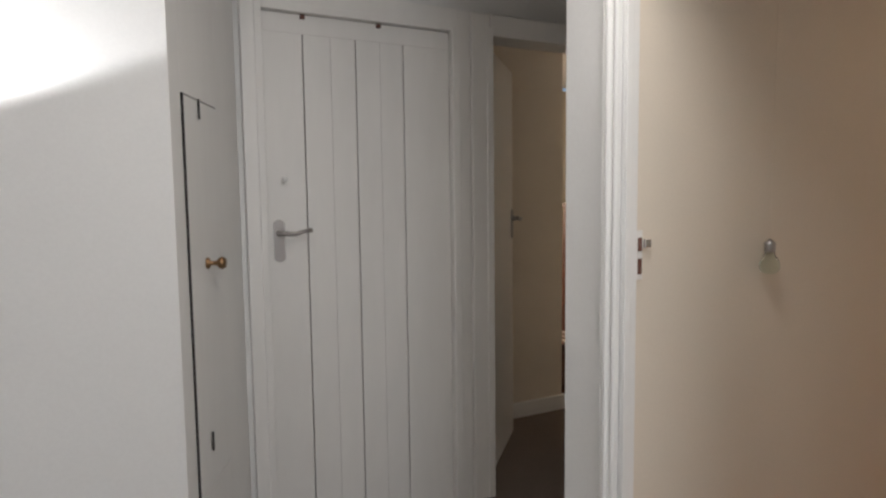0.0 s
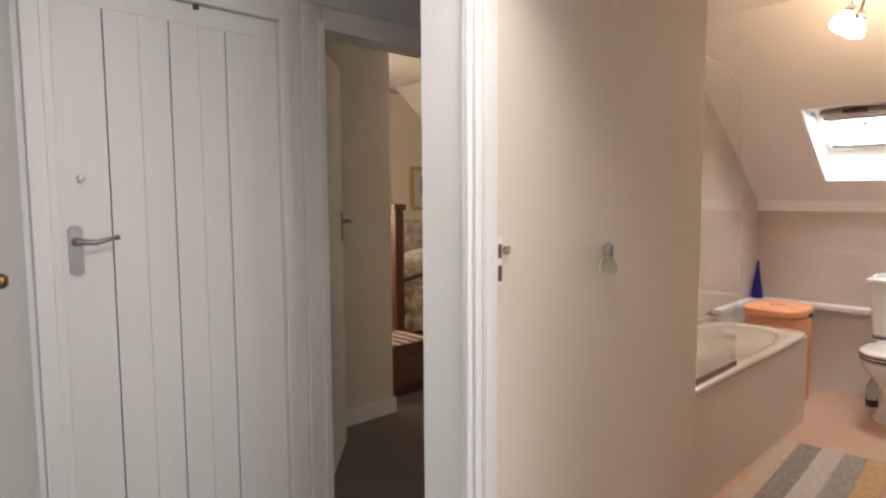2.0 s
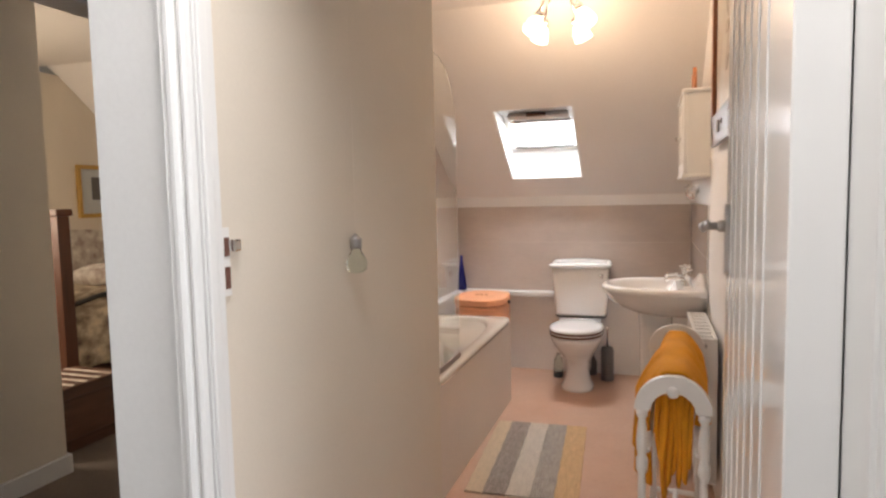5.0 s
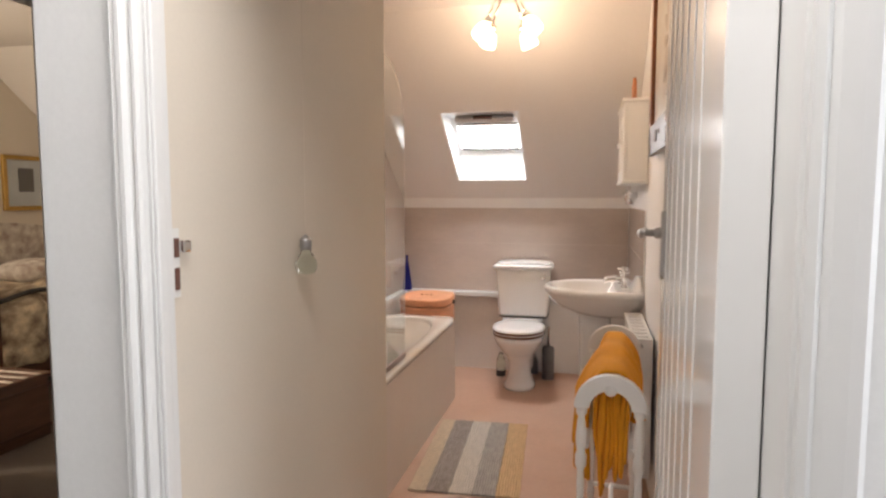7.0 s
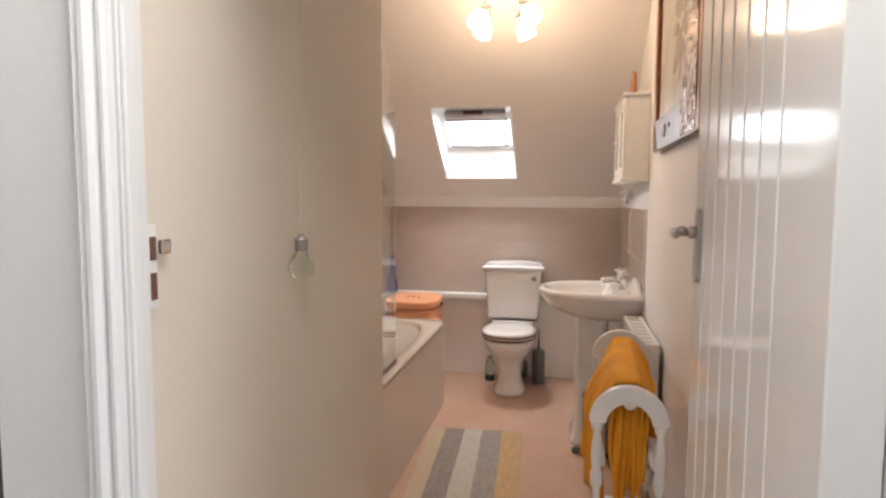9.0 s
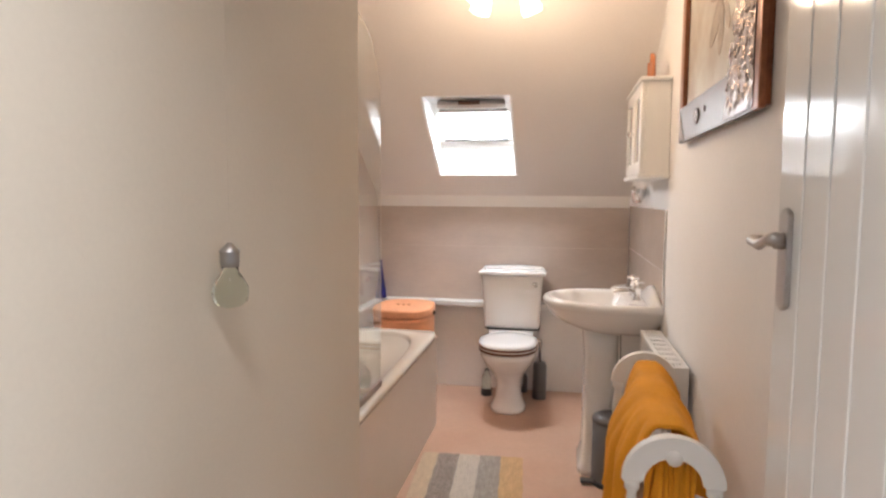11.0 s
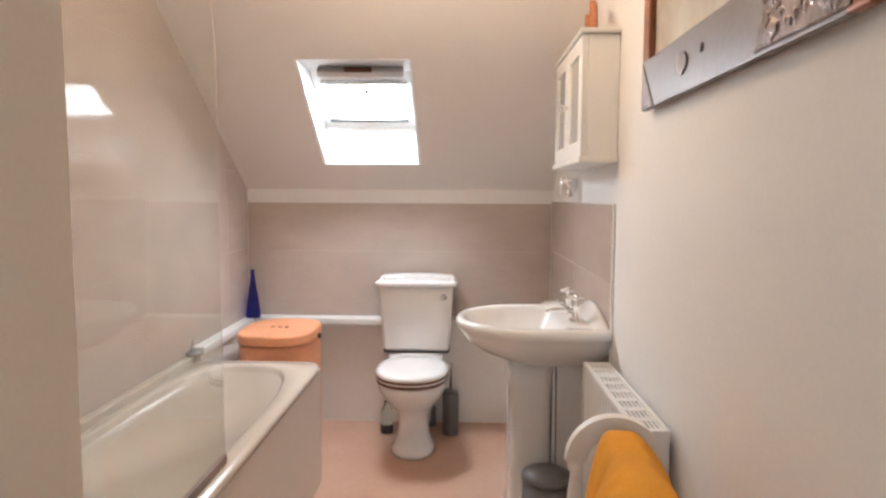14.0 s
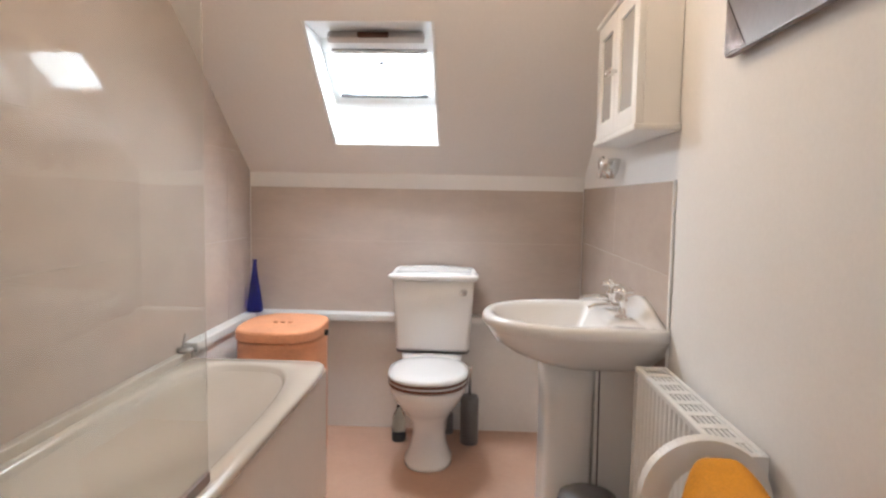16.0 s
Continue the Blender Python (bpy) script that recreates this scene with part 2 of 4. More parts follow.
def bm_tube(points, radius, n=10, bm=None):
    rings = []
    pts = [Vector(p) for p in points]
    for i, p in enumerate(pts):
        d = (pts[min(i + 1, len(pts) - 1)] - pts[max(i - 1, 0)]).normalized()
        side = d.cross(Vector((0, 0, 1)))
        if side.length < 0.05:
            side = d.cross(Vector((1, 0, 0)))
        side.normalize()
        up = side.cross(d)
        r = radius[i] if isinstance(radius, (list, tuple)) else radius
        rings.append([p + side * r * cos(2 * pi * k / n) + up * r * sin(2 * pi * k / n) for k in range(n)])
    return bm_loft(rings, True, bm)


def bm_prism(outline, axis, a, b, bevel=0.0):
    """A flat outline pushed along an axis from a to b."""
    bm = bmesh.new()

    def at(u, v, w):
        return (w, u, v) if axis == "x" else (u, w, v) if axis == "y" else (u, v, w)
    bm_loft([[at(u, v, a) for u, v in outline], [at(u, v, b) for u, v in outline]], True, bm)
    if bevel:
        bmesh.ops.bevel(bm, geom=bm.edges[:], offset=bevel, segments=2, affect='EDGES')
    return bm


def part(name, bm, material, parent=None, label="", smooth=False):
    mesh = bpy.data.meshes.new(name)
    bmesh.ops.recalc_face_normals(bm, faces=bm.faces[:])
    bm.to_mesh(mesh)
    bm.free()
    mesh.materials.append(material)
    if smooth:
        mesh.polygons.foreach_set("use_smooth", [True] * len(mesh.polygons))
        mesh.update()
    ob = new(name, mesh)
    if parent is not None:
        ob.parent = parent
    if label:
        tagged(ob, label)
    return ob


def thing(name, label, category, at=(0, 0, 0), group=""):
    ob = new(name)
    ob.empty_display_size = 0.05
    tagged(ob, label, category, group)
    return ob


def struct(name, bm, material, label, category, smooth=False):
    return tagged(part(name, bm, material, None, "", smooth), label, category, kind="structure")


def slope_z(x):
    return SLOPE_Z + RISE * (SLOPE_X - x)


# ---- structure: bathroom ----
struct("floor", bm_box(1.06, 0.18, -0.1, 5.28, 2.25, 0.0), M_FLOOR, "pinkish beige mottled vinyl bathroom floor", "floor")
struct("floor_carpet", bm_box(-1.4, -1.3, -0.1, 1.06, 2.75, 0.004), M_CARPET, "taupe carpet on the landing floor", "carpet")
struct("floor_corridor", bm_box(1.06, 1.46, -0.098, 2.42, 2.75, 0.004), M_CARPET, "taupe carpet in the short passage", "carpet")
struct("floor_bedroom", bm_box(0.3, 2.75, -0.1, 5.3, 5.25, 0.004), M_CARPET, "taupe carpet on the bedroom floor", "carpet")
wall_east = struct("wall_east", bm_box(5.13, 0.18, 0, 5.28, 2.25, 1.36), M_WALL, "low eaves wall painted white above tiles", "wall")
wall_south = struct("wall_south", bm_box(1.12, 0.18, 0, 5.13, 0.33, CEIL), M_WALL, "off-white painted bathroom wall", "wall")
wall_north = struct("wall_north", bm_box(2.36, 2.10, 0, 5.13, 2.25, CEIL), M_WALL, "bath-side wall behind beige tiles", "wall")
struct("wall_partition", bm_box(1.12, 1.27, 0, 2.2, 1.46, CEIL), M_CREAM, "plain cream partition wall beside the doorway", "wall")
struct("wall_alcove", bm_box(2.2, 1.46, 0, 2.36, 2.25, CEIL), M_WALL, "tap-end wall of the bath alcove", "wall")
# flat ceiling, then the roof slope with its window opening
XF = SLOPE_X - (CEIL - SLOPE_Z) / RISE
struct("ceiling", bm_box(1.12, 0.18, CEIL, XF, 2.25, CEIL + 0.12), M_CEIL, "flat off-white bathroom ceiling", "ceiling")
SKX0, SKX1, SKY0, SKY1 = 4.335, 4.940, 1.075, 1.605


def slope_loop(x0, x1, y0, y1, lift):
    return [(x + NX * lift, y, slope_z(x) + NZ * lift) for x, y in ((x0, y0), (x1, y0), (x1, y1), (x0, y1))]


roof = bmesh.new()
loops = []
for lift in (0.0, 0.2):
    for x0, x1, y0, y1 in ((XF, SLOPE_X + 0.15, 0.18, 2.25), (SKX0, SKX1, SKY0, SKY1)):
        loops.append([roof.verts.new(p) for p in slope_loop(x0, x1, y0, y1, lift)])
for a, b in ((0, 1), (1, 3), (3, 2), (2, 0)):
    for k in range(4):
        roof.faces.new((loops[a][k], loops[a][(k + 1) % 4], loops[b][(k + 1) % 4], loops[b][k]))
struct("ceiling_slope", roof, M_CEIL, "sloping off-white ceiling under the roof", "ceiling")


def on_slope(bm, length_pos):
    """Moves a mesh built in slope axes (down the slope, across, outward) onto the roof."""
    m = Matrix(((cos(ALPHA), 0, NX, SKX0), (0, 1, 0, 0), (-sin(ALPHA), 0, NZ, slope_z(SKX0)), (0, 0, 0, 1)))
    bmesh.ops.transform(bm, matrix=m @ Matrix.Translation((length_pos, 0, 0)), verts=bm.verts[:])
    return bm


SL = (SKX1 - SKX0) / cos(ALPHA)
S0, S1 = SKD / NX * cos(ALPHA), SL - SKD / NZ * sin(ALPHA)     # the window's reach along the slope
win = tagged(new("window_1"), "white roof window with a grey ventilation bar and bright sky", "roof window", kind="structure")
ZT, ZB = slope_z(SKX0), slope_z(SKX1)
part("head_lining", bm_prism([(SKX0 + 0.001, ZT + 0.001), (SKX0 + SKD / NX, ZT), (SKX0 + NX * SKD, ZT + NZ * SKD)], "y", SKY0 + 0.001, SKY1 - 0.001), M_GLOSS, win)
part("window_sill", bm_prism([(SKX1, ZB), (SKX1, ZB + SKD / NZ), (SKX1 + NX * SKD - 0.001, ZB + NZ * SKD)], "y", SKY0 + 0.001, SKY1 - 0.001), M_GLOSS, win)
part("side_lining", on_slope(bm_box(0.002, SKY1 - 0.012, 0.004, SL - 0.002, SKY1 - 0.001, 0.2), 0), M_GLOSS, win)
part("side_lining", on_slope(bm_box(0.002, SKY0 + 0.001, 0.004, SL - 0.002, SKY0 + 0.012, 0.2), 0), M_GLOSS, win)
part("window_frame", on_slope(bm_box(S0 - 0.03, SKY0 + 0.012, SKD - 0.02, S0 + 0.055, SKY1 - 0.012, SKD + 0.012, 0.005), 0), M_GLOSS, win)
part("window_frame", on_slope(bm_box(S1 - 0.050, SKY0 + 0.012, SKD - 0.006, S1 + 0.03, SKY1 - 0.012, SKD + 0.012, 0.004), 0), M_GLOSS, win)
part("window_frame", on_slope(bm_box(S0 + 0.055, SKY0 + 0.012, SKD - 0.02, S1 - 0.050, SKY0 + 0.042, SKD + 0.012, 0.005), 0), M_GLOSS, win)
part("window_frame", on_slope(bm_box(S0 + 0.055, SKY1 - 0.048, SKD - 0.02, S1 - 0.050, SKY1 - 0.012, SKD + 0.012, 0.005), 0), M_GLOSS, win)
vent = part("ventilation_bar", on_slope(bm_box(0.118, SKY0 + 0.05, 0.045, 0.150, SKY1 - 0.075, 0.080, 0.008), 0), M_ALU, win, "grey aluminium ventilation bar")
part("bar_handle", on_slope(bm_box(0.098, 1.27, 0.040, 0.117, 1.40, 0.058, 0.004), 0), M_DARKWOOD, vent, "dark brown pull handle")
part("bar_back", on_slope(bm_box(0.122, SKY0 + 0.055, 0.0805, 0.172, SKY1 - 0.08, 0.096, 0.004), 0), M_ALU, vent)
part("bar_lip", on_slope(bm_box(S0 + 0.030, SKY0 + 0.05, SKD - 0.034, S0 + 0.050, SKY1 - 0.055, SKD - 0.0205, 0.003), 0), M_ALU, vent)
part("bottom_rail", on_slope(bm_box(S1 - 0.064, SKY0 + 0.06, SKD - 0.022, S1 - 0.052, SKY1 - 0.05, SKD - 0.007, 0.002), 0), M_BLACK, win, "thin grey rail")
part("catch", on_slope(bm_box(S0 + 0.115, 1.325, SKD - 0.012, S0 + 0.135, 1.350, SKD + 0.005, 0.004), 0), M_GREY, win)
pane = part("pane", on_slope(bm_box(S0 + 0.055, SKY0 + 0.042, SKD, S1 - 0.050, SKY1 - 0.048, SKD + 0.006), 0), M_GLASS, win)
pane.visible_shadow = False
backdrop = on_slope(bm_box(-3, -3, 1.2, 4, 5, 1.22), 0)
struct("backdrop", backdrop, M_SKYWHITE, "white overcast sky", "sky")

# dado ledge and painted board below the tiles
struct("trim_panel", bm_box(5.10, 0.33, 0, 5.13, 2.10, 0.585), M_PANEL, "white painted board below the ledge", "panel")
struct("trim_ledge", bm_box(5.035, 0.335, 0.585, 5.13, 2.095, 0.625, 0.008), M_GLOSS, "white painted ledge capping the board", "ledge")
struct("trim_ledge_side", bm_box(4.322, 2.035, 0.585, 5.034, 2.0945, 0.625, 0.006), M_GLOSS, "white painted ledge along the side wall", "ledge")
struct("trim_panel_side", bm_box(4.322, 2.055, 0, 5.099, 2.098, 0.585), M_PANEL, "white painted board behind the hamper", "panel")


# ---- structure: doorway, landing, bedroom ----
def wall(name, x0, y0, x1, y1, material, label, z0=0.0, z1=CEIL):
    return struct(name, bm_box(x0, y0, z0, x1, y1, z1), material, label, "wall")


wall("wall_doorway", 1.0, -1.3, 1.12, 0.36, M_LAND, "white landing wall beside the bathroom door")
wall("wall_doorway_end", 1.08, 1.312, 1.12, 1.46, M_LAND, "narrow white wall end by the bathroom door")
wall("wall_over_bathroom_door", 1.0, 0.36, 1.12, 1.34, M_LAND, "white wall above the bathroom doorway", 2.12)
wall("wall_landing_north_a", 0.3, 2.63, 0.55, 2.75, M_LAND, "white landing wall beside the plank door")
wall("wall_landing_north_b", 1.41, 2.63, 1.567, 2.75, M_LAND, "white wall between the two doors", 0, 2.135)
wall("wall_landing_north_c", 0.55, 2.63, 2.34, 2.75, M_LAND, "white wall above the landing doors", 2.135)
wall("wall_landing_north_d", 2.34, 2.63, 5.3, 2.75, M_LAND, "wall between passage and bedroom")
wall("wall_passage_end", 2.42, 2.25, 2.55, 2.63, M_LAND, "white end wall of the passage")
wall("wall_landing_stub", -1.4, 2.0, 0.215, 2.12, M_LAND, "bright white landing wall")
wall("wall_landing_west", -1.52, -1.3, -1.4, 2.75, M_LAND, "white landing wall")
wall("wall_landing_south_a", -1.52, -1.42, 0.02, -1.3, M_LAND, "white wall beside the added landing window")
wall("wall_landing_south_b", 0.98, -1.42, 1.12, -1.3, M_LAND, "white wall beside the added landing window")
wall("wall_landing_south_c", 0.02, -1.42, 0.98, -1.3, M_LAND, "white wall below the added landing window", 0, 0.95)
wall("wall_landing_south_d", 0.02, -1.42, 0.98, -1.3, M_LAND, "white wall above the added landing window", 2.15)
wall("wall_cupboard_back", -1.4, 2.63, 0.3, 2.75, M_LAND, "white wall behind the cupboard")
struct("ceiling_landing", bm_box(-1.52, -1.42, CEIL, 1.12, 2.75, CEIL + 0.12), M_CEIL, "white landing ceiling", "ceiling")
struct("ceiling_passage", bm_box(1.12, 1.46, CEIL + 0.002, 2.62, 2.75, CEIL + 0.118), M_CEIL, "white passage ceiling", "ceiling")
wall("wall_bedroom_stub", 1.45, 3.43, 2.60, 3.56, M_CREAM, "cream wall stub with rounded skirting")
wall("wall_bedroom_west", 0.3, 2.75, 0.42, 5.25, M_CREAM, "cream bedroom wall")
wall("wall_bedroom_gable", 0.42, 5.1, 5.3, 5.25, M_CREAM, "cream gable wall of the bedroom")
wall("wall_bedroom_eaves", 5.18, 2.75, 5.3, 5.1, M_CREAM, "low eaves wall of the bedroom", 0, 1.62)
bed_ceiling = bm_prism([(5.3, 1.45), (5.3, 1.75), (4.10, 2.60), (0.3, 2.60), (0.3, 2.46), (4.05, 2.46)], "y", 2.75, 5.25)
struct("ceiling_bedroom", bed_ceiling, M_CEIL, "cream bedroom ceiling sloping to the eaves", "ceiling")
struct("baseboard", bm_box(1.45, 3.412, 0, 2.612, 3.43, 0.10, 0.006), M_GLOSS, "white painted skirting", "skirting")
struct("baseboard_end", bm_box(2.60, 3.412, 0, 2.618, 3.56, 0.10, 0.006), M_GLOSS, "white painted skirting", "skirting")

# unseen landing window behind the walker, added to house the cool fill light
lw = tagged(new("window_2"), "unseen white landing window, added around the fill light", "window", kind="structure")
for nx0, nx1, nz0, nz1 in ((0.02, 0.98, 0.95, 1.02), (0.02, 0.98, 2.08, 2.15), (0.02, 0.08, 1.02, 2.08), (0.92, 0.98, 1.02, 2.08), (0.47, 0.53, 1.02, 2.08)):
    part("window_frame", bm_box(nx0, -1.40, nz0, nx1, -1.34, nz1, 0.005), M_GLOSS, lw)
for px0, px1 in ((0.08, 0.47), (0.53, 0.92)):
    p = part("pane", bm_box(px0, -1.372, 1.02, px1, -1.366, 2.08), M_GLASS, lw)
    p.visible_shadow = False


# ---- mouldings ----
ARCH = [(0, 0), (0.0, 0.014), (0.010, 0.018), (0.016, 0.014), (0.024, 0.018), (0.045, 0.024), (0.058, 0.026), (0.066, 0.020), (0.070, 0.012), (0.070, 0.0)]


NARROW = [(0, 0), (0, 0.012), (0.004, 0.016), (0.009, 0.016), (0.011, 0.010), (0.014, 0.010), (0.017, 0.018), (0.022, 0.023), (0.029, 0.023), (0.032, 0.016), (0.036, 0.016), (0.039, 0.021), (0.043, 0.019), (0.046, 0.010), (0.046, 0.0)]


def architrave_upright(x, y0, sign, z1, face, profile=ARCH):
    """Moulded upright standing on a wall face; u runs along the wall, v out of it."""
    if face == "x":
        return bm_prism([(x - v, y0 + sign * u) for u, v in profile], "z", 0.0, z1)
    return bm_prism([(y0 + sign * u, x - v) for u, v in profile], "z", 0.0, z1)


frame1 = tagged(new("door_frame_1"), "white gloss moulded bathroom door frame with a latch keep", "door frame", kind="structure")
part("jamb", bm_box(1.0835, 1.264, 0, 1.128, 1.312, 2.12, 0.002), M_GLOSS, frame1)
part("jamb", bm_box(1.02, 0.345, 0, 1.119, 0.398, 2.12, 0.003), M_GLOSS, frame1)
part("head", bm_box(1.02, 0.398, 2.06, 1.119, 1.262, 2.12, 0.003), M_GLOSS, frame1)
part("door_stop", bm_box(1.085, 1.256, 0, 1.105, 1.264, 2.06, 0.003), M_GLOSS, frame1)
part("architrave", architrave_upright(1.081, 1.268, 1, 2.18, "x", NARROW), M_GLOSS, frame1)
part("architrave", architrave_upright(1.02, 0.392, -1, 2.18, "x"), M_GLOSS, frame1)
part("architrave", bm_box(0.978, 0.32, 2.12, 1.0, 1.33, 2.19, 0.005), M_GLOSS, frame1)
keep = part("strike_plate", bm_box(1.128, 1.2655, 1.21, 1.146, 1.2698, 1.322, 0.001), M_SATIN, frame1, "paint-spattered latch keep")
part("latch_hole", bm_box(1.131, 1.2640, 1.275, 1.143, 1.2652, 1.306), M_RUST, keep)
part("latch_hole", bm_box(1.131, 1.2640, 1.222, 1.143, 1.2652, 1.258), M_RUST, keep)
part("lip", bm_box(1.146, 1.256, 1.282, 1.164, 1.2698, 1.302, 0.003), M_CHROME, keep)

frame2 = tagged(new("door_frame_2"), "white painted frame round the landing plank door", "door frame", kind="structure")
part("jamb", bm_box(0.55, 2.60, 0, 0.578, 2.74, 2.135, 0.003), M_SATIN, frame2)
part("jamb", bm_box(1.372, 2.60, 0, 1.41, 2.74, 2.135, 0.003), M_SATIN, frame2)
part("head", bm_box(0.578, 2.60, 2.105, 1.372, 2.74, 2.135, 0.003), M_SATIN, frame2)
part("architrave", bm_box(0.50, 2.606, 0, 0.565, 2.63, 2.20, 0.006), M_SATIN, frame2)
part("architrave", bm_box(1.40, 2.612, 0, 1.466, 2.63, 2.20, 0.006), M_SATIN, frame2)
part("architrave", bm_box(0.565, 2.604, 2.13, 1.40, 2.63, 2.20, 0.006), M_SATIN, frame2)
frame3 = tagged(new("door_frame_3"), "white painted bedroom door frame", "door frame", kind="structure")
part("jamb", bm_box(1.545, 2.602, 0, 1.578, 2.752, 2.14, 0.003), M_SATIN, frame3)
part("jamb", bm_box(2.32, 2.602, 0, 2.35, 2.752, 2.14, 0.003), M_SATIN, frame3)
part("head", bm_box(1.578, 2.602, 2.105, 2.32, 2.752, 2.14, 0.003), M_SATIN, frame3)
part("architrave", bm_box(1.468, 2.606, 0, 1.562, 2.63, 2.20, 0.008), M_SATIN, frame3)
part("architrave", architrave_upright(2.63, 2.335, 1, 2.20, "y"), M_SATIN, frame3)
part("architrave", bm_box(1.565, 2.604, 2.135, 2.335, 2.63, 2.20, 0.006), M_SATIN, frame3)


def lever_handle(parent, x, y, z, out, along, material, high=0.165, wide=0.042):
    """Long backplate with shaped ends and a curved lever, on a face of constant y."""
    w, h = wide / 2, high / 2
    outline = [(x + u, z + v) for u, v in ((-w, -h + 0.012), (-w * 0.6, -h + 0.004), (0, -h), (w * 0.6, -h + 0.004), (w, -h + 0.012), (w, h - 0.012), (w * 0.6, h - 0.004), (0, h), (-w * 0.6, h - 0.004), (-w, h - 0.012))]
    plate = part("backplate", bm_prism(outline, "y", y, y + out * 0.008, 0.0015), material, parent)
    zl = z + 0.03
    pts = [(x, y + out * 0.005, zl), (x, y + out * 0.045, zl), (x + along * 0.012, y + out * 0.055, zl), (x + along * 0.05, y + out * 0.056, zl - 0.004), (x + along * 0.085, y + out * 0.056, zl + 0.006), (x + along * 0.115, y + out * 0.054, zl + 0.010)]
    part("lever", bm_tube(pts, [0.010, 0.009, 0.010, 0.008, 0.007, 0.009], 12), material, parent, "", True)
    part("rose", bm_lathe([(0.014, 0), (0.014, out * 0.012), (0.010, out * 0.016)], (x, y + out * 0.008, zl), 16, "y"), material, parent, "", True)
    return plate


# plank door on the landing
door1 = tagged(new("door_1"), "closed white painted plank door with satin lever handle", "door", kind="structure")
cuts = [0.582, 0.735, 0.845, 0.948, 1.052, 1.155, 1.368]
for i, (a, b) in enumerate(zip(cuts, cuts[1:])):
    lo = 0.0005 if i in (2, 4) else 0.0024
    hi = 0.0005 if i in (1, 3) else 0.0024
    part("plank", bm_box(a + (0 if i == 0 else lo), 2.63, 0.012, b - (0 if i == 5 else hi), 2.668, 2.10, 0.0005, None, 1), M_SATIN, door1)
part("core", bm_box(0.585, 2.655, 0.014, 1.366, 2.672, 2.098), M_RUST, door1)
part("top_rail", bm_box(0.583, 2.628, 2.03, 1.367, 2.65, 2.102, 0.002), M_SATIN, door1)
lever_handle(door1, 0.622, 2.63, 1.242, -1, 1, M_LEVER)
# white porcelain paints the bright reflection on this small knob
part("hook", bm_tube([(0.645, 2.632, 1.478), (0.645, 2.616, 1.477), (0.645, 2.611, 1.477), (0.645, 2.604, 1.478), (0.645, 2.601, 1.478)], [0.006, 0.006, 0.011, 0.011, 0.005], 14), M_PORC, door1, "small knob, coloured white for its bright glint", True)
for hx in (0.735, 1.045):
    part("stud", bm_box(hx - 0.009, 2.615, 2.085, hx + 0.009, 2.628, 2.102, 0.002), M_RUST, door1)

# bathroom door, folded back against the wall
door2 = tagged(new("door_2"), "open white gloss plank bathroom door with chrome lever", "door", kind="structure")
door2.matrix_world = pose(1.112, 0.43, 0, 0, 0, -1.2) @ Matrix.Translation((-1.112, -0.43, 0))
part("stile", bm_box(1.112, 0.4005, 0.012, 1.215, 0.460, 2.05, 0.003), M_DOORGLOSS, door2)
edges = [1.215, 1.312, 1.409, 1.506, 1.603, 1.700, 1.797, 1.905]
for a, b in zip(edges, edges[1:]):
    part("plank", bm_box(a + 0.0003, 0.406, 0.012, b - 0.0003, 0.4575, 2.05, 0.0012, None, 1), M_DOORGLOSS, door2)
    part("bead", bm_box(a - 0.0035, 0.4565, 0.014, a + 0.0035, 0.4598, 2.048, 0.0015, None, 1), M_DOORGLOSS, door2)
part("core", bm_box(1.2, 0.425, 0.014, 1.9, 0.452, 2.048), M_DOORGLOSS, door2)
lever_handle(door2, 1.850, 0.458, 1.255, 1, -1, M_DOORMETAL)
for hz in (0.25, 1.75):
    part("hinge", bm_lathe([(0.004, 0), (0.004, 0.09)], (1.1075, 0.401, hz), 10), M_DOORGLOSS, door2)

# bedroom door, ajar into the bedroom
door3 = tagged(new("door_3"), "white painted bedroom door standing open", "door", kind="structure")
door3.matrix_world = pose(1.585, 2.70, 0, 0, 0, 46.5)
part("leaf", bm_box(0.0, 0.0, 0.012, 0.735, 0.038, 2.10, 0.003), M_SATIN, door3)
lever_handle(door3, 0.69, 0.0, 1.245, -1, -1, M_SATCHR)
lever_handle(door3, 0.69, 0.038, 1.245, 1, -1, M_SATCHR)


# cupboard across the landing corner
cup = tagged(new("cupboard_front"), "white painted corner cupboard with one narrow door", "cupboard", kind="structure")
cx, cy, ca = 0.215, 2.0, atan2(0.62, 0.265)
clen = hypot(0.62, 0.265)
cup.matrix_world = pose(cx, cy, 0, 0, 0, ca * 180 / pi)
part("frame", bm_box(0, 0, 0, 0.085, 0.03, CEIL, 0.002), M_SATIN, cup)
part("frame", bm_box(0.42, 0, 0, clen, 0.03, CEIL, 0.002), M_SATIN, cup)
part("frame", bm_box(0.085, 0, 1.70, 0.42, 0.03, CEIL, 0.002), M_SATIN, cup)
part("frame", bm_box(0.085, 0, 0, 0.42, 0.03, 0.52, 0.002), M_SATIN, cup)
# near-black backing and flush strip paint the shade in the door gap
part("backing", bm_box(0.08, 0.03, 0.4, 0.43, 0.035, 1.9), M_DARK, cup)
part("gap_shade_strip", bm_box(0.0855, -0.003, 0.522, 0.0985, 0.03, 1.698), M_DARK, cup, "dark strip standing in for the shade in the gap")
cdoor = part("door", bm_box(0.099, -0.002, 0.525, 0.417, 0.026, 1.695, 0.002), M_SATIN, cup)
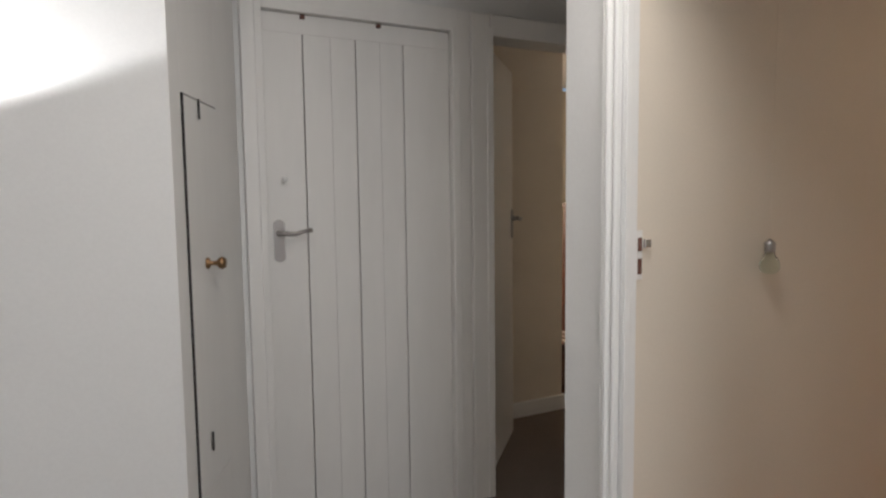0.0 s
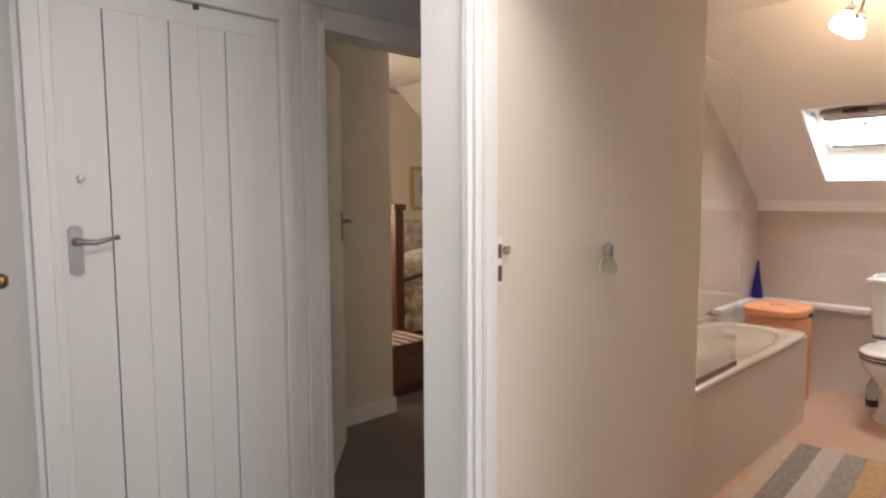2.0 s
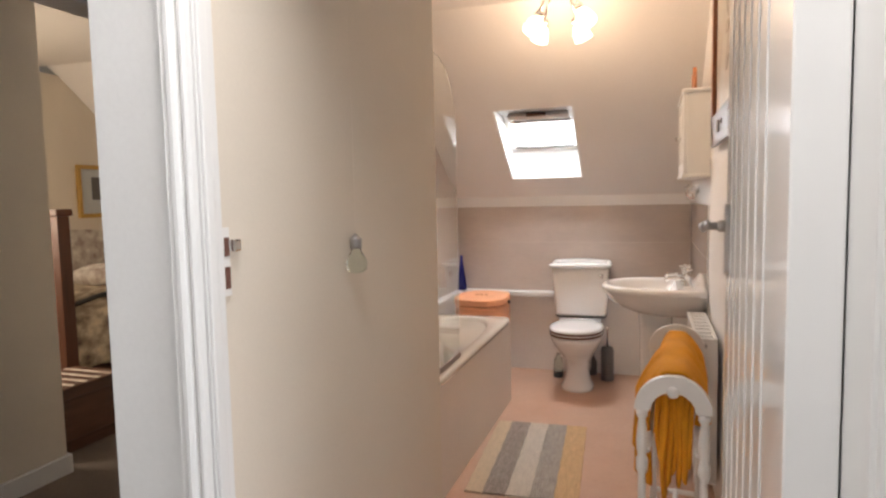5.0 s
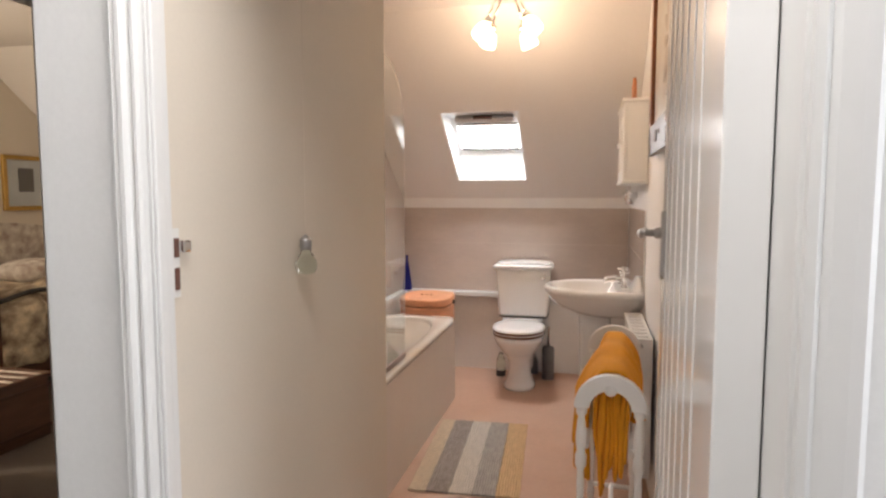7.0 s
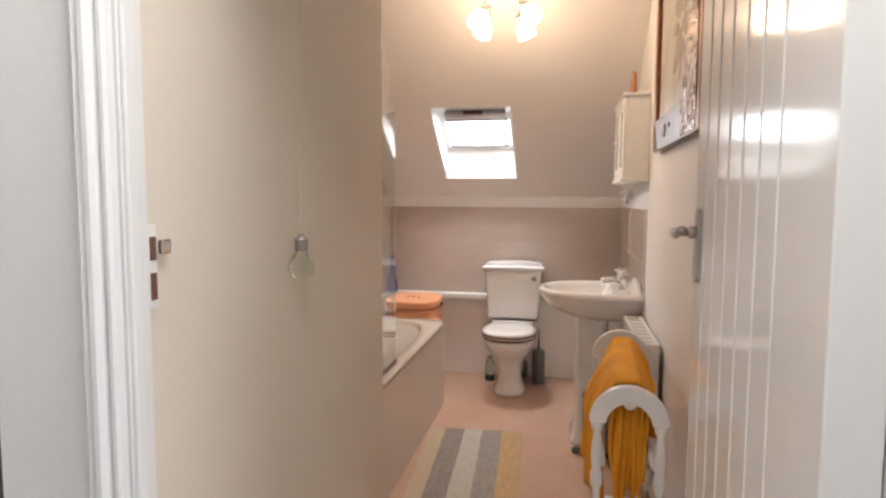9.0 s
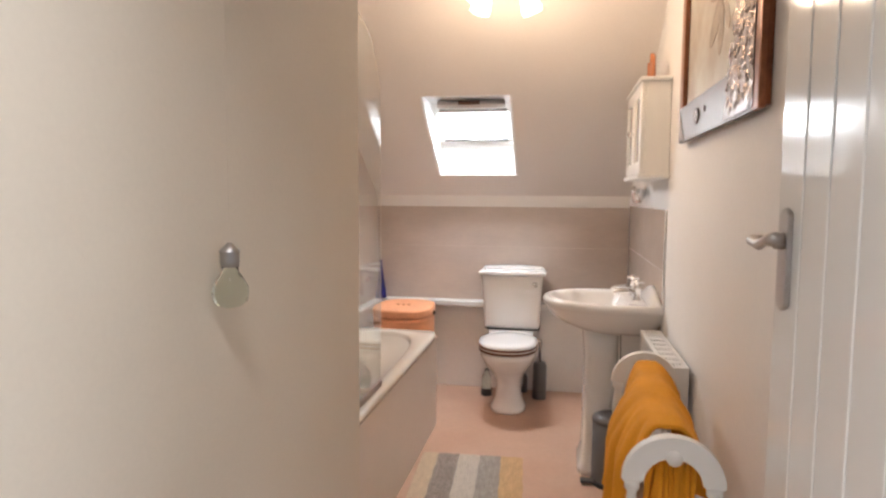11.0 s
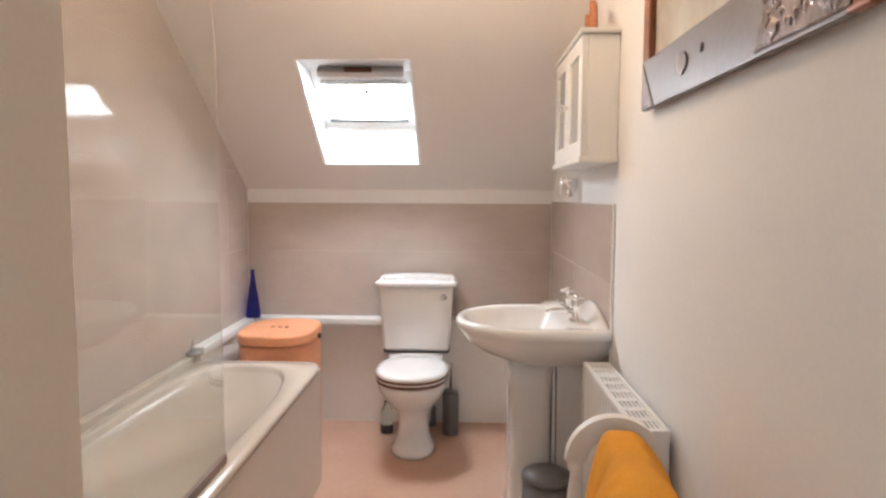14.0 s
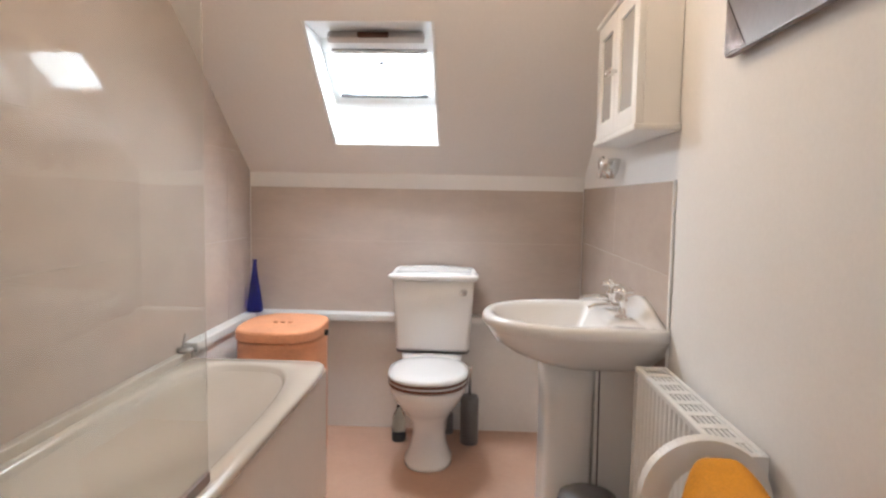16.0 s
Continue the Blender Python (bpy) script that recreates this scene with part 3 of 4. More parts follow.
part("knob", bm_lathe([(0.018, 0.0), (0.018, -0.006), (0.007, -0.012), (0.007, -0.028), (0.016, -0.036), (0.020, -0.046), (0.014, -0.056), (0.004, -0.058)], (0.248, -0.002, 1.21), 18, "y"), M_BRASS, cdoor, "aged brass knob", True)
for hz in (0.66, 1.67):
    part("latch", bm_box(0.216, -0.009, hz - 0.03, 0.223, -0.003, hz + 0.03, 0.003), M_DARK, cdoor, "small black latch")


def ell(cx, cy, rx, ry, z, n=40, power=2.0, ymin=None):
    ring = []
    for i in range(n):
        a = 2 * pi * i / n
        c, s = cos(a), sin(a)
        x = cx + rx * abs(c) ** (2 / power) * (1 if c >= 0 else -1)
        y = cy + ry * abs(s) ** (2 / power) * (1 if s >= 0 else -1)
        ring.append((x, y if ymin is None else max(y, ymin), z))
    return ring


# ---- bath ----
bath = thing("bathtub", "white acrylic bath with a boxed side panel", "bath")
BX, BY = 3.35, 1.787
rings = [ell(BX, BY, 0.985, 0.305, 0.535, 64, 14), ell(BX, BY, 0.985, 0.307, 0.553, 64, 14), ell(BX, BY, 0.980, 0.302, 0.562, 64, 13),
         ell(BX - 0.01, BY + 0.005, 0.925, 0.250, 0.562, 64, 3.4), ell(BX - 0.01, BY + 0.005, 0.912, 0.240, 0.553, 64, 3.3), ell(BX - 0.03, BY + 0.005, 0.87, 0.215, 0.40, 64, 3.2),
         ell(BX - 0.05, BY + 0.005, 0.78, 0.180, 0.24, 64, 3.4), ell(BX - 0.06, BY + 0.005, 0.70, 0.155, 0.19, 64, 3.0), ell(BX - 0.06, BY + 0.005, 0.30, 0.07, 0.182, 64, 2.0)]
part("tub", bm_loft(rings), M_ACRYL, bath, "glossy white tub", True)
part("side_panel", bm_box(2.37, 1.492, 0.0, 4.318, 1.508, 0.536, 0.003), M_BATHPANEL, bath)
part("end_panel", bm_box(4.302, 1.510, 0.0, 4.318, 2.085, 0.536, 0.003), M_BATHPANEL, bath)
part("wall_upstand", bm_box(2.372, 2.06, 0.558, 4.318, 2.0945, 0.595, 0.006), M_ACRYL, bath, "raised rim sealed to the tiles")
part("waste", bm_lathe([(0.03, 0), (0.03, 0.004), (0.02, 0.007)], (2.9, BY, 0.184), 18), M_CHROME, bath)

screen = thing("shower_screen", "clear glass bath screen with a rounded top corner", "shower screen")
outline = [(2.42, 0.59), (3.235, 0.59), (3.235, 1.70)]
for i in range(13):
    a = pi / 2 * i / 12
    outline.append((2.935 + 0.30 * cos(a), 1.70 + 0.30 * sin(a)))
outline.append((2.42, 2.0))
pane = part("pane", bm_prism(outline, "y", 1.517, 1.523), M_SCREEN, screen)
pane.visible_shadow = False
part("seal", bm_box(2.42, 1.512, 0.5635, 3.235, 1.528, 0.59, 0.003), M_SEAL, screen, "taupe drip seal")
part("wall_profile", bm_box(2.362, 1.508, 0.57, 2.42, 1.532, 2.0, 0.004), M_GLOSS, screen)

orn = thing("bath_ornament", "small grey fish ornament on the bath edge", "ornament")
OX, OY, OZ = 4.285, 2.072, 0.5955
part("body", bm_lathe([(0.030, 0), (0.036, 0.006), (0.030, 0.016), (0.012, 0.022)], (OX, OY - 0.004, OZ), 20), M_SATCHR, orn, "", True)
tail = [(-0.010, 0.008, 0.016), (-0.014, 0.010, 0.030), (-0.004, 0.008, 0.044), (0.004, 0.011, 0.058), (0.012, 0.003, 0.074)]
part("fin", bm_loft([[(OX + x + w * cos(pi * k / 4), OY + 0.4 * w * sin(pi * k / 4), OZ + z) for k in range(8)] for x, w, z in tail]), M_SATCHR, orn, "", True)

# ---- hamper and vase ----
hamper = thing("laundry_hamper", "oval orange cane laundry hamper with a flat lid", "hamper")
HX, HY = 4.70, 1.785
part("body", bm_loft([ell(HX, HY, 0.236 + 0.0012 * (k % 2), 0.186 + 0.0012 * (k % 2), 0.005 + 0.02 * k, 48, 3.0) for k in range(30)]), M_BASKET, hamper, "", True)
lid = part("lid", bm_loft([ell(HX, HY, 0.236, 0.186, 0.594, 48, 3.0), ell(HX, HY, 0.242, 0.192, 0.598, 48, 3.0), ell(HX, HY, 0.242, 0.192, 0.634, 48, 3.0), ell(HX, HY, 0.238, 0.188, 0.641, 48, 3.0), ell(HX, HY, 0.228, 0.178, 0.6435, 48, 2.9), ell(HX, HY, 0.1, 0.08, 0.646, 48, 2)]), M_BASKET, hamper)
for k in range(3):
    part("hole_trim", bm_lathe([(0.011, 0), (0.011, 0.004), (0.006, 0.005)], (HX - 0.02, HY - 0.035 + 0.035 * k, 0.6462), 12), M_TERRA, lid)
part("clasp", bm_box(HX + 0.0, HY - 0.207, 0.585, HX + 0.02, HY - 0.190, 0.61, 0.003), M_BLACK, hamper)
vase = tagged(part("vase", bm_lathe([(0.040, 0), (0.042, 0.006), (0.040, 0.04), (0.030, 0.11), (0.019, 0.18), (0.011, 0.24), (0.010, 0.265), (0.014, 0.275), (0.011, 0.276)], (5.04, 2.045, 0.6255), 28), M_BLUE, None, "", True), "tall tapering cobalt blue glass vase on the ledge", "vase")

# ---- toilet ----
wc = thing("toilet", "white close-coupled toilet with lidded wood-edged seat", "toilet")
TY = 1.097
pan = [(4.715, 0.155, 0.112, 0.0), (4.715, 0.155, 0.112, 0.02), (4.72, 0.140, 0.100, 0.035), (4.73, 0.115, 0.085, 0.08), (4.735, 0.105, 0.078, 0.14), (4.73, 0.115, 0.085, 0.20), (4.70, 0.165, 0.115, 0.26), (4.675, 0.212, 0.152, 0.32), (4.662, 0.235, 0.172, 0.365), (4.66, 0.238, 0.176, 0.395), (4.66, 0.225, 0.165, 0.400)]
part("pan", bm_loft([ell(x, TY, rx, ry, z, 40, 2.25) for x, rx, ry, z in pan]), M_PORC, wc, "", True)
part("shelf", bm_loft([ell(4.93, TY, 0.15, 0.085, 0.10, 28, 4), ell(4.93, TY, 0.15, 0.10, 0.36, 28, 4), ell(4.93, TY, 0.15, 0.14, 0.42, 28, 4), ell(4.94, TY, 0.145, 0.15, 0.458, 28, 4)]), M_PORC, wc, "", True)


def seat_rings(zs, grow, cx=4.655):
    return [ell(cx, TY, 0.232 + g, 0.180 + g, z, 44, 2.3) for z, g in zip(zs, grow)]


part("seat", bm_loft(seat_rings((0.402, 0.405, 0.412, 0.416), (-0.004, 0.004, 0.004, 0.0))), M_SEATWOOD, wc, "mahogany-edged wooden seat", True)
part("seat_top", bm_loft(seat_rings((0.416, 0.419, 0.425), (0.0, 0.004, 0.002))), M_PORC, wc, "", True)
lidp = part("lid", bm_loft(seat_rings((0.436, 0.440, 0.452, 0.458, 0.461), (0.0, 0.005, 0.002, -0.02, -0.10))), M_PORC, wc, "white seat lid", True)
part("edge", bm_loft(seat_rings((0.425, 0.429, 0.438), (0.001, 0.006, 0.005))), M_SEATWOOD, lidp, "mahogany edge")


def cistern_ring(z, x0, half, r=0.02):
    pts = []
    x1 = 5.095
    for ccx, ccy, a0 in ((x0 + r, TY - half + r, pi), (x1 - r, TY - half + r, 1.5 * pi), (x1 - r, TY + half - r, 0), (x0 + r, TY + half - r, 0.5 * pi)):
        for k in range(5):
            a = a0 + k * pi / 8
            pts.append((ccx + r * cos(a), ccy + r * sin(a), z))
    return pts


# black ring puts the thin shadow line under the cistern into colour
part("cistern_shade_line", bm_loft([cistern_ring(0.462, 4.912, 0.178), cistern_ring(0.471, 4.905, 0.184)]), M_BLACK, wc, "black ring painting the shadow line under the cistern")
tank = part("cistern", bm_loft([cistern_ring(0.471, 4.912, 0.178), cistern_ring(0.49, 4.905, 0.184), cistern_ring(0.70, 4.895, 0.196), cistern_ring(0.829, 4.890, 0.203)]), M_PORC, wc, "", True)
part("cistern_lid", bm_loft([cistern_ring(0.829, 4.885, 0.206), cistern_ring(0.836, 4.870, 0.220), cistern_ring(0.852, 4.866, 0.223), cistern_ring(0.858, 4.872, 0.219), cistern_ring(0.861, 4.885, 0.208)]), M_PORC, wc, "", True)
back = [(TY - 0.212, 0.856), (TY + 0.212, 0.856), (TY + 0.205, 0.874)] + [(TY + 0.19 - 0.038 * k, 0.877 + 0.010 * sin(pi * k / 10)) for k in range(11)] + [(TY - 0.205, 0.874)]
part("lid_upstand", bm_prism(back, "x", 5.035, 5.094, 0.004), M_PORC, wc)
for s in (-1, 1):
    part("lid_shoulder", bm_prism([(5.036, 0.860), (4.885, 0.860), (4.90, 0.864), (5.036, 0.875)], "y", TY + s * 0.196 - 0.009, TY + s * 0.196 + 0.009, 0.003), M_PORC, wc)
lev = part("flush_lever", bm_lathe([(0.018, 0), (0.018, -0.008), (0.010, -0.014), (0.010, -0.022)], (4.893, 0.945, 0.775), 16, "x"), M_CHROME, wc, "chrome flush lever", True)
part("paddle", bm_tube([(4.872, 0.945, 0.775), (4.868, 0.953, 0.772), (4.868, 0.962, 0.770)], [0.007, 0.006, 0.007], 10), M_CHROME, lev, "", True)
for s in (-0.07, 0.07):
    part("bolt", bm_lathe([(0.006, 0), (0.006, 0.025)], (4.925, TY + s, 0.44), 8), M_SATCHR, wc)

bottle = thing("bleach_bottle", "small clear bottle with a dark base beside the toilet", "bottle")
part("base", bm_lathe([(0.034, 0), (0.036, 0.004), (0.036, 0.045)], (4.93, 1.262, 0.0), 20), M_BLACK, bottle, "", True)
part("body", bm_lathe([(0.035, 0.045), (0.035, 0.10), (0.028, 0.14), (0.014, 0.16), (0.014, 0.18)], (4.93, 1.262, 0.0), 20), M_GREENGLASS, bottle, "", True)
bottle2 = tagged(part("cleaner_bottle", bm_lathe([(0.034, 0), (0.036, 0.006), (0.036, 0.10), (0.016, 0.14), (0.016, 0.17)], (5.055, 1.025, 0.0), 20), M_GREY, None, "", True), "dark cleaner bottle standing behind the toilet", "bottle")

brush = thing("toilet_brush", "grey plastic toilet brush holder with chrome-handled brush", "toilet brush")
part("holder", bm_lathe([(0.044, 0), (0.046, 0.005), (0.046, 0.225), (0.043, 0.235), (0.038, 0.238)], (4.93, 0.905, 0), 28), M_GREY, brush, "", True)
part("cap", bm_lathe([(0.040, 0.238), (0.040, 0.246), (0.02, 0.252)], (4.93, 0.905, 0), 24), M_GREY, brush, "", True)
part("handle", bm_lathe([(0.008, 0.25), (0.008, 0.375), (0.012, 0.38), (0.012, 0.396), (0.005, 0.402)], (4.93, 0.905, 0), 12), M_CHROME, brush, "", True)

# ---- basin ----
basin = thing("basin", "white pedestal basin with two chrome taps", "basin")
WX = 3.925


def basin_ring(rx, ry, cy, z, back, power=2.2, n=40):
    """Round front, straight sides running back to a flat rear edge."""
    ring = []
    for i in range(n + 1):
        a = pi * i / n
        c, v = cos(a), sin(a)
        ring.append((WX + rx * abs(c) ** (2 / power) * (1 if c >= 0 else -1), cy + ry * v ** (2 / power), z))
    for i in range(1, 4):
        ring.append((WX - rx, cy + (back - cy) * i / 4, z))
    for i in range(9):
        ring.append((WX - rx + 2 * rx * i / 8, back, z))
    for i in range(1, 4):
        ring.append((WX + rx, back + (cy - back) * i / 4, z))
    return ring


bowl = [(0.125, 0.15, 0.52, 0.700, 0.40), (0.155, 0.18, 0.52, 0.712, 0.385), (0.205, 0.245, 0.53, 0.742, 0.360), (0.245, 0.290, 0.54, 0.780, 0.337), (0.266, 0.306, 0.545, 0.812, 0.336),
        (0.272, 0.310, 0.546, 0.822, 0.336), (0.281, 0.318, 0.547, 0.829, 0.336), (0.287, 0.323, 0.548, 0.844, 0.336), (0.284, 0.320, 0.548, 0.857, 0.336), (0.274, 0.310, 0.548, 0.865, 0.337), (0.258, 0.292, 0.55, 0.866, 0.342)]
rings = [basin_ring(rx, ry, cy, z, back) for rx, ry, cy, z, back in bowl]
rings += [basin_ring(0.225, 0.235, 0.60, 0.861, 0.470), basin_ring(0.213, 0.222, 0.60, 0.846, 0.480), basin_ring(0.165, 0.165, 0.60, 0.785, 0.515), basin_ring(0.09, 0.09, 0.60, 0.745, 0.54), basin_ring(0.03, 0.03, 0.60, 0.738, 0.57)]
part("bowl", bm_loft(rings), M_PORC, basin, "", True)
up = [(WX + 0.272 * (1 - k / 10), 0.864 + 0.060 * sin(pi / 2 * (k / 10)) ** 1.6) for k in range(21)]
part("upstand", bm_loft([[(x, y, 0.864 + (z - 0.864) * h) for x, z in up] + [(WX - 0.272, y, 0.856), (WX + 0.272, y, 0.856)] for y, h in ((0.337, 1.0), (0.352, 1.0), (0.360, 0.9), (0.372, 0.45), (0.392, 0.06))]), M_PORC, basin, "", True)
ped = [(0.165, 0.100, 0.0), (0.165, 0.100, 0.03), (0.150, 0.088, 0.06), (0.143, 0.082, 0.14), (0.140, 0.080, 0.40), (0.143, 0.082, 0.60), (0.148, 0.088, 0.712)]
part("pedestal", bm_loft([ell(WX + 0.02, 0.585, rx, ry, z, 40, 5) for rx, ry, z in ped]), M_PORC, basin, "", True)
part("pedestal_back", bm_box(WX - 0.118, 0.342, 0.0, WX + 0.158, 0.5085, 0.705, 0.004), M_PORC, basin, "plain rear of the pedestal")
part("overflow", bm_lathe([(0.010, 0), (0.010, 0.004)], (WX, 0.458, 0.835), 14, "y"), M_CHROME, basin)
for tx in (WX - 0.085, WX + 0.085):
    tap = part("tap", bm_lathe([(0.024, 0), (0.024, 0.006), (0.014, 0.012), (0.013, 0.045), (0.017, 0.052), (0.017, 0.062), (0.010, 0.070), (0.010, 0.084), (0.013, 0.088)], (tx, 0.425, 0.864), 18), M_CHROME, basin, "chrome pillar tap", True)
    part("spout", bm_tube([(tx, 0.43, 0.900), (tx, 0.47, 0.906), (tx, 0.515, 0.902), (tx, 0.532, 0.893)], [0.011, 0.010, 0.009, 0.010], 12), M_CHROME, tap, "", True)
    part("cross_head", bm_tube([(tx - 0.030, 0.425, 0.953), (tx + 0.030, 0.425, 0.953)], [0.007, 0.007], 10), M_CHROME, tap, "", True)
    part("cross_head", bm_tube([(tx, 0.395, 0.953), (tx, 0.455, 0.953)], [0.007, 0.007], 10), M_CHROME, tap, "", True)
    part("button", bm_lathe([(0.011, 0), (0.011, 0.012), (0.005, 0.016)], (tx, 0.425, 0.950), 14), M_CHROME, tap, "", True)
# dark tube drawn in place of the shaded gap behind the pedestal front
cable = tagged(part("cable", bm_tube([(WX - 0.122, 0.490, 0.0), (WX - 0.121, 0.494, 0.30), (WX - 0.121, 0.498, 0.70)], 0.0026, 10), M_GREY, None, "", True), "thin dark line standing in for the shaded gap beside the pedestal", "cable")

# ---- radiator ----
rad = thing("radiator", "white panel radiator with a slotted top grille", "radiator")
RX0, RX1 = 3.012, 3.625
front = [(RX0, 0.405)]
k = 0
x = RX0
while x < RX1 - 0.03:
    front += [(x + 0.006, 0.428), (x + 0.022, 0.428), (x + 0.028, 0.421)]
    x += 0.034
front += [(RX1, 0.428), (RX1, 0.405)]
part("panel", bm_prism(front, "z", 0.16, 0.752), M_GLOSS, rad)
part("rear_panel", bm_box(RX0, 0.350, 0.16, RX1, 0.362, 0.752, 0.002), M_GLOSS, rad)
for sx in (RX0 - 0.006, RX1):
    part("side_cover", bm_box(sx, 0.346, 0.15, sx + 0.006, 0.434, 0.765, 0.002), M_GLOSS, rad)
part("top_rim", bm_box(RX0, 0.422, 0.752, RX1, 0.434, 0.766, 0.003), M_GLOSS, rad)
part("top_rim", bm_box(RX0, 0.346, 0.752, RX1, 0.358, 0.766, 0.003), M_GLOSS, rad)
for i in range(9):
    gx = RX0 + (RX1 - RX0) * i / 8
    part("grille_bar", bm_box(gx - 0.014 if i else gx, 0.358, 0.756, gx + (0.014 if i < 8 else 0), 0.422, 0.764, 0.001, None, 1), M_GLOSS, rad)
for j in range(6):
    gy = 0.362 + 0.0112 * j
    part("grille_slat", bm_box(RX0 + 0.002, gy - 0.0026, 0.752, RX1 - 0.002, gy + 0.0026, 0.7625), M_GLOSS, rad)
# near-black block painting the shade inside, seen through the grille slots
part("core", bm_box(RX0 + 0.004, 0.364, 0.17, RX1 - 0.004, 0.403, 0.735), M_DARK, rad)
part("end_cap", bm_lathe([(0.012, 0), (0.012, -0.005), (0.007, -0.007)], (RX0 - 0.006, 0.40, 0.735), 16, "x"), M_SATCHR, rad)
valve = part("valve", bm_lathe([(0.016, 0), (0.018, 0.02), (0.018, 0.06), (0.013, 0.075)], (RX0 - 0.03, 0.39, 0.19), 16), M_PORC, rad, "", True)
part("valve_pipe", bm_tube([(RX0 - 0.03, 0.39, 0.0), (RX0 - 0.03, 0.39, 0.20), (RX0, 0.39, 0.20)], 0.008, 10), M_GLOSS, rad)

# ---- towel stand and towel ----
stand = thing("towel_stand", "white painted wooden towel stand with arched ends", "towel stand")
SY, SZ = 0.548, 0.748
TURN = pose(2.14, SY, 0, 0, 0, -2.9) @ Matrix.Translation((-2.14, -SY, 0))
stand.matrix_world = TURN
LEG = [(0.012, 0.025), (0.011, 0.10), (0.015, 0.13), (0.011, 0.16), (0.013, 0.30), (0.010, 0.36), (0.016, 0.385), (0.016, 0.40), (0.010, 0.42), (0.0115, 0.50), (0.010, 0.545), (0.017, 0.560), (0.0175, 0.592), (0.012, 0.602), (0.0155, 0.625), (0.0165, 0.65), (0.013, 0.69), (0.010, 0.712), (0.0165, 0.722), (0.0165, 0.74)]
for ex in (2.14, 2.885):
    arc = [(SY + 0.107 * cos(pi * i / 20), SZ - 0.01 + 0.107 * sin(pi * i / 20)) for i in range(21)]
    arc += [(SY - 0.061 * cos(pi * i / 20), SZ - 0.01 + 0.061 * sin(pi * i / 20)) for i in range(21)]
    part("arch", bm_prism(arc, "x", ex - 0.014, ex + 0.014, 0.004), M_SATIN, stand)
    for ly in (SY - 0.084, SY + 0.084):
        part("leg", bm_lathe(LEG, (ex, ly, 0.0), 16), M_SATIN, stand, "", True)
        part("foot", bm_lathe([(0.012, 0), (0.022, 0.010), (0.016, 0.027)], (ex, ly, 0.0), 16), M_SATIN, stand, "", True)
    part("cross_bar", bm_tube([(ex, SY - 0.072, 0.16), (ex, SY + 0.072, 0.16)], 0.010, 10), M_SATIN, stand, "", True)
    part("boss", bm_lathe([(0.016, -0.019), (0.018, -0.012), (0.018, 0.012), (0.016, 0.019)], (ex, SY, 0.80), 14, "x"), M_SATIN, stand, "", True)
part("rail", bm_tube([(2.13, SY, 0.80), (2.895, SY, 0.80)], 0.011, 12), M_SATIN, stand, "", True)
for ry in (SY - 0.070, SY + 0.070):
    part("rail", bm_tube([(2.14, ry, 0.62), (2.885, ry, 0.62)], 0.010, 12), M_SATIN, stand, "", True)
part("rail", bm_tube([(2.13, SY, 0.16), (2.895, SY, 0.16)], 0.010, 12), M_SATIN, stand, "", True)

tb = bmesh.new()
NXT, NJT = 60, 44
grid = []
for i in range(NXT + 1):
    u = i / NXT
    row = []
    tx = 2.25 + 0.585 * u
    for j in range(NJT + 1):
        v = 2 * j / NJT - 1                     # -1 wall side, 0 over the rail, 1 room side
        d = abs(v)
        side = 1 if v > 0 else -1
        drop = d * d * (0.13 if side < 0 else 0.28) + max(0, d - 0.1) * 0.06
        drop *= 1 + 0.10 * sin(7 * u + 1.2 * side) * d
        spread = 0.014 + (0.060 if side < 0 else 0.048 + 0.045 * sin(pi * min(1, u * 1.2))) * min(1, d * 1.6) ** 0.85 + 0.010 * d
        fold = d * (0.013 * sin(26 * u + 3.5 * d + side) + 0.007 * sin(61 * u + 5 * side) + 0.008 * sin(9 * u + 2 * side))
        pull = 0.03 * d * sin(5.2 * u) * (0.4 if side > 0 else -0.2)
        sag = 0.004 * sin(14 * u)
        row.append(tb.verts.new((tx + pull + 0.05 * d * (0.5 - u), SY + side * (spread + fold) if j != NJT // 2 else SY, 0.818 - drop + sag)))
    grid.append(row)
for a, b in zip(grid, grid[1:]):
    for j in range(NJT):
        tb.faces.new((a[j], a[j + 1], b[j + 1], b[j]))
towel = tagged(part("towel", tb, M_MUSTARD, None, "", True), "mustard yellow towel draped over the white stand", "towel")
towel.matrix_world = TURN
sol = towel.modifiers.new("thickness", 'SOLIDIFY')
sol.thickness = 0.009
sol.offset = 1.0

# folded inner layer of the towel, hanging in loose pleats between the end legs
fb = bmesh.new()
rows = []
HEM = [0.22, 0.265, 0.28, 0.25, 0.29, 0.335, 0.24]
NF = 112
for k in range(21):
    v = k / 20
    row = []
    for i in range(NF + 1):
        q = i / NF
        f = min(6, int(q * 7))
        phase = 7 * q + 0.22 * sin(11 * q + 1.3 * v) + 0.12 * sin(5 * v + 9 * q)
        saw = abs((phase % 1.0) - 0.45) * 2
        deep = (0.016 + 0.016 * sin(2.7 * f + 1) ** 2) * (0.5 + 0.5 * v)
        half = 0.050 + 0.006 * sin(pi * v) - 0.010 * v
        row.append(fb.verts.new((2.190 + deep * saw + 0.008 * sin(3 * v + 2 * f), SY - 0.004 - half + 2 * half * q + 0.006 * v * sin(4 * v + f), 0.785 - v * (HEM[f] + 0.012 * sin(40 * q)))))
    rows.append(row)
for a, b in zip(rows, rows[1:]):
    for i in range(NF):
        fb.faces.new((a[i], a[i + 1], b[i + 1], b[i]))
pleat = part("pleats", fb, M_MUSTARD, towel, "", True)
sol = pleat.modifiers.new("thickness", 'SOLIDIFY')
sol.thickness = 0.004

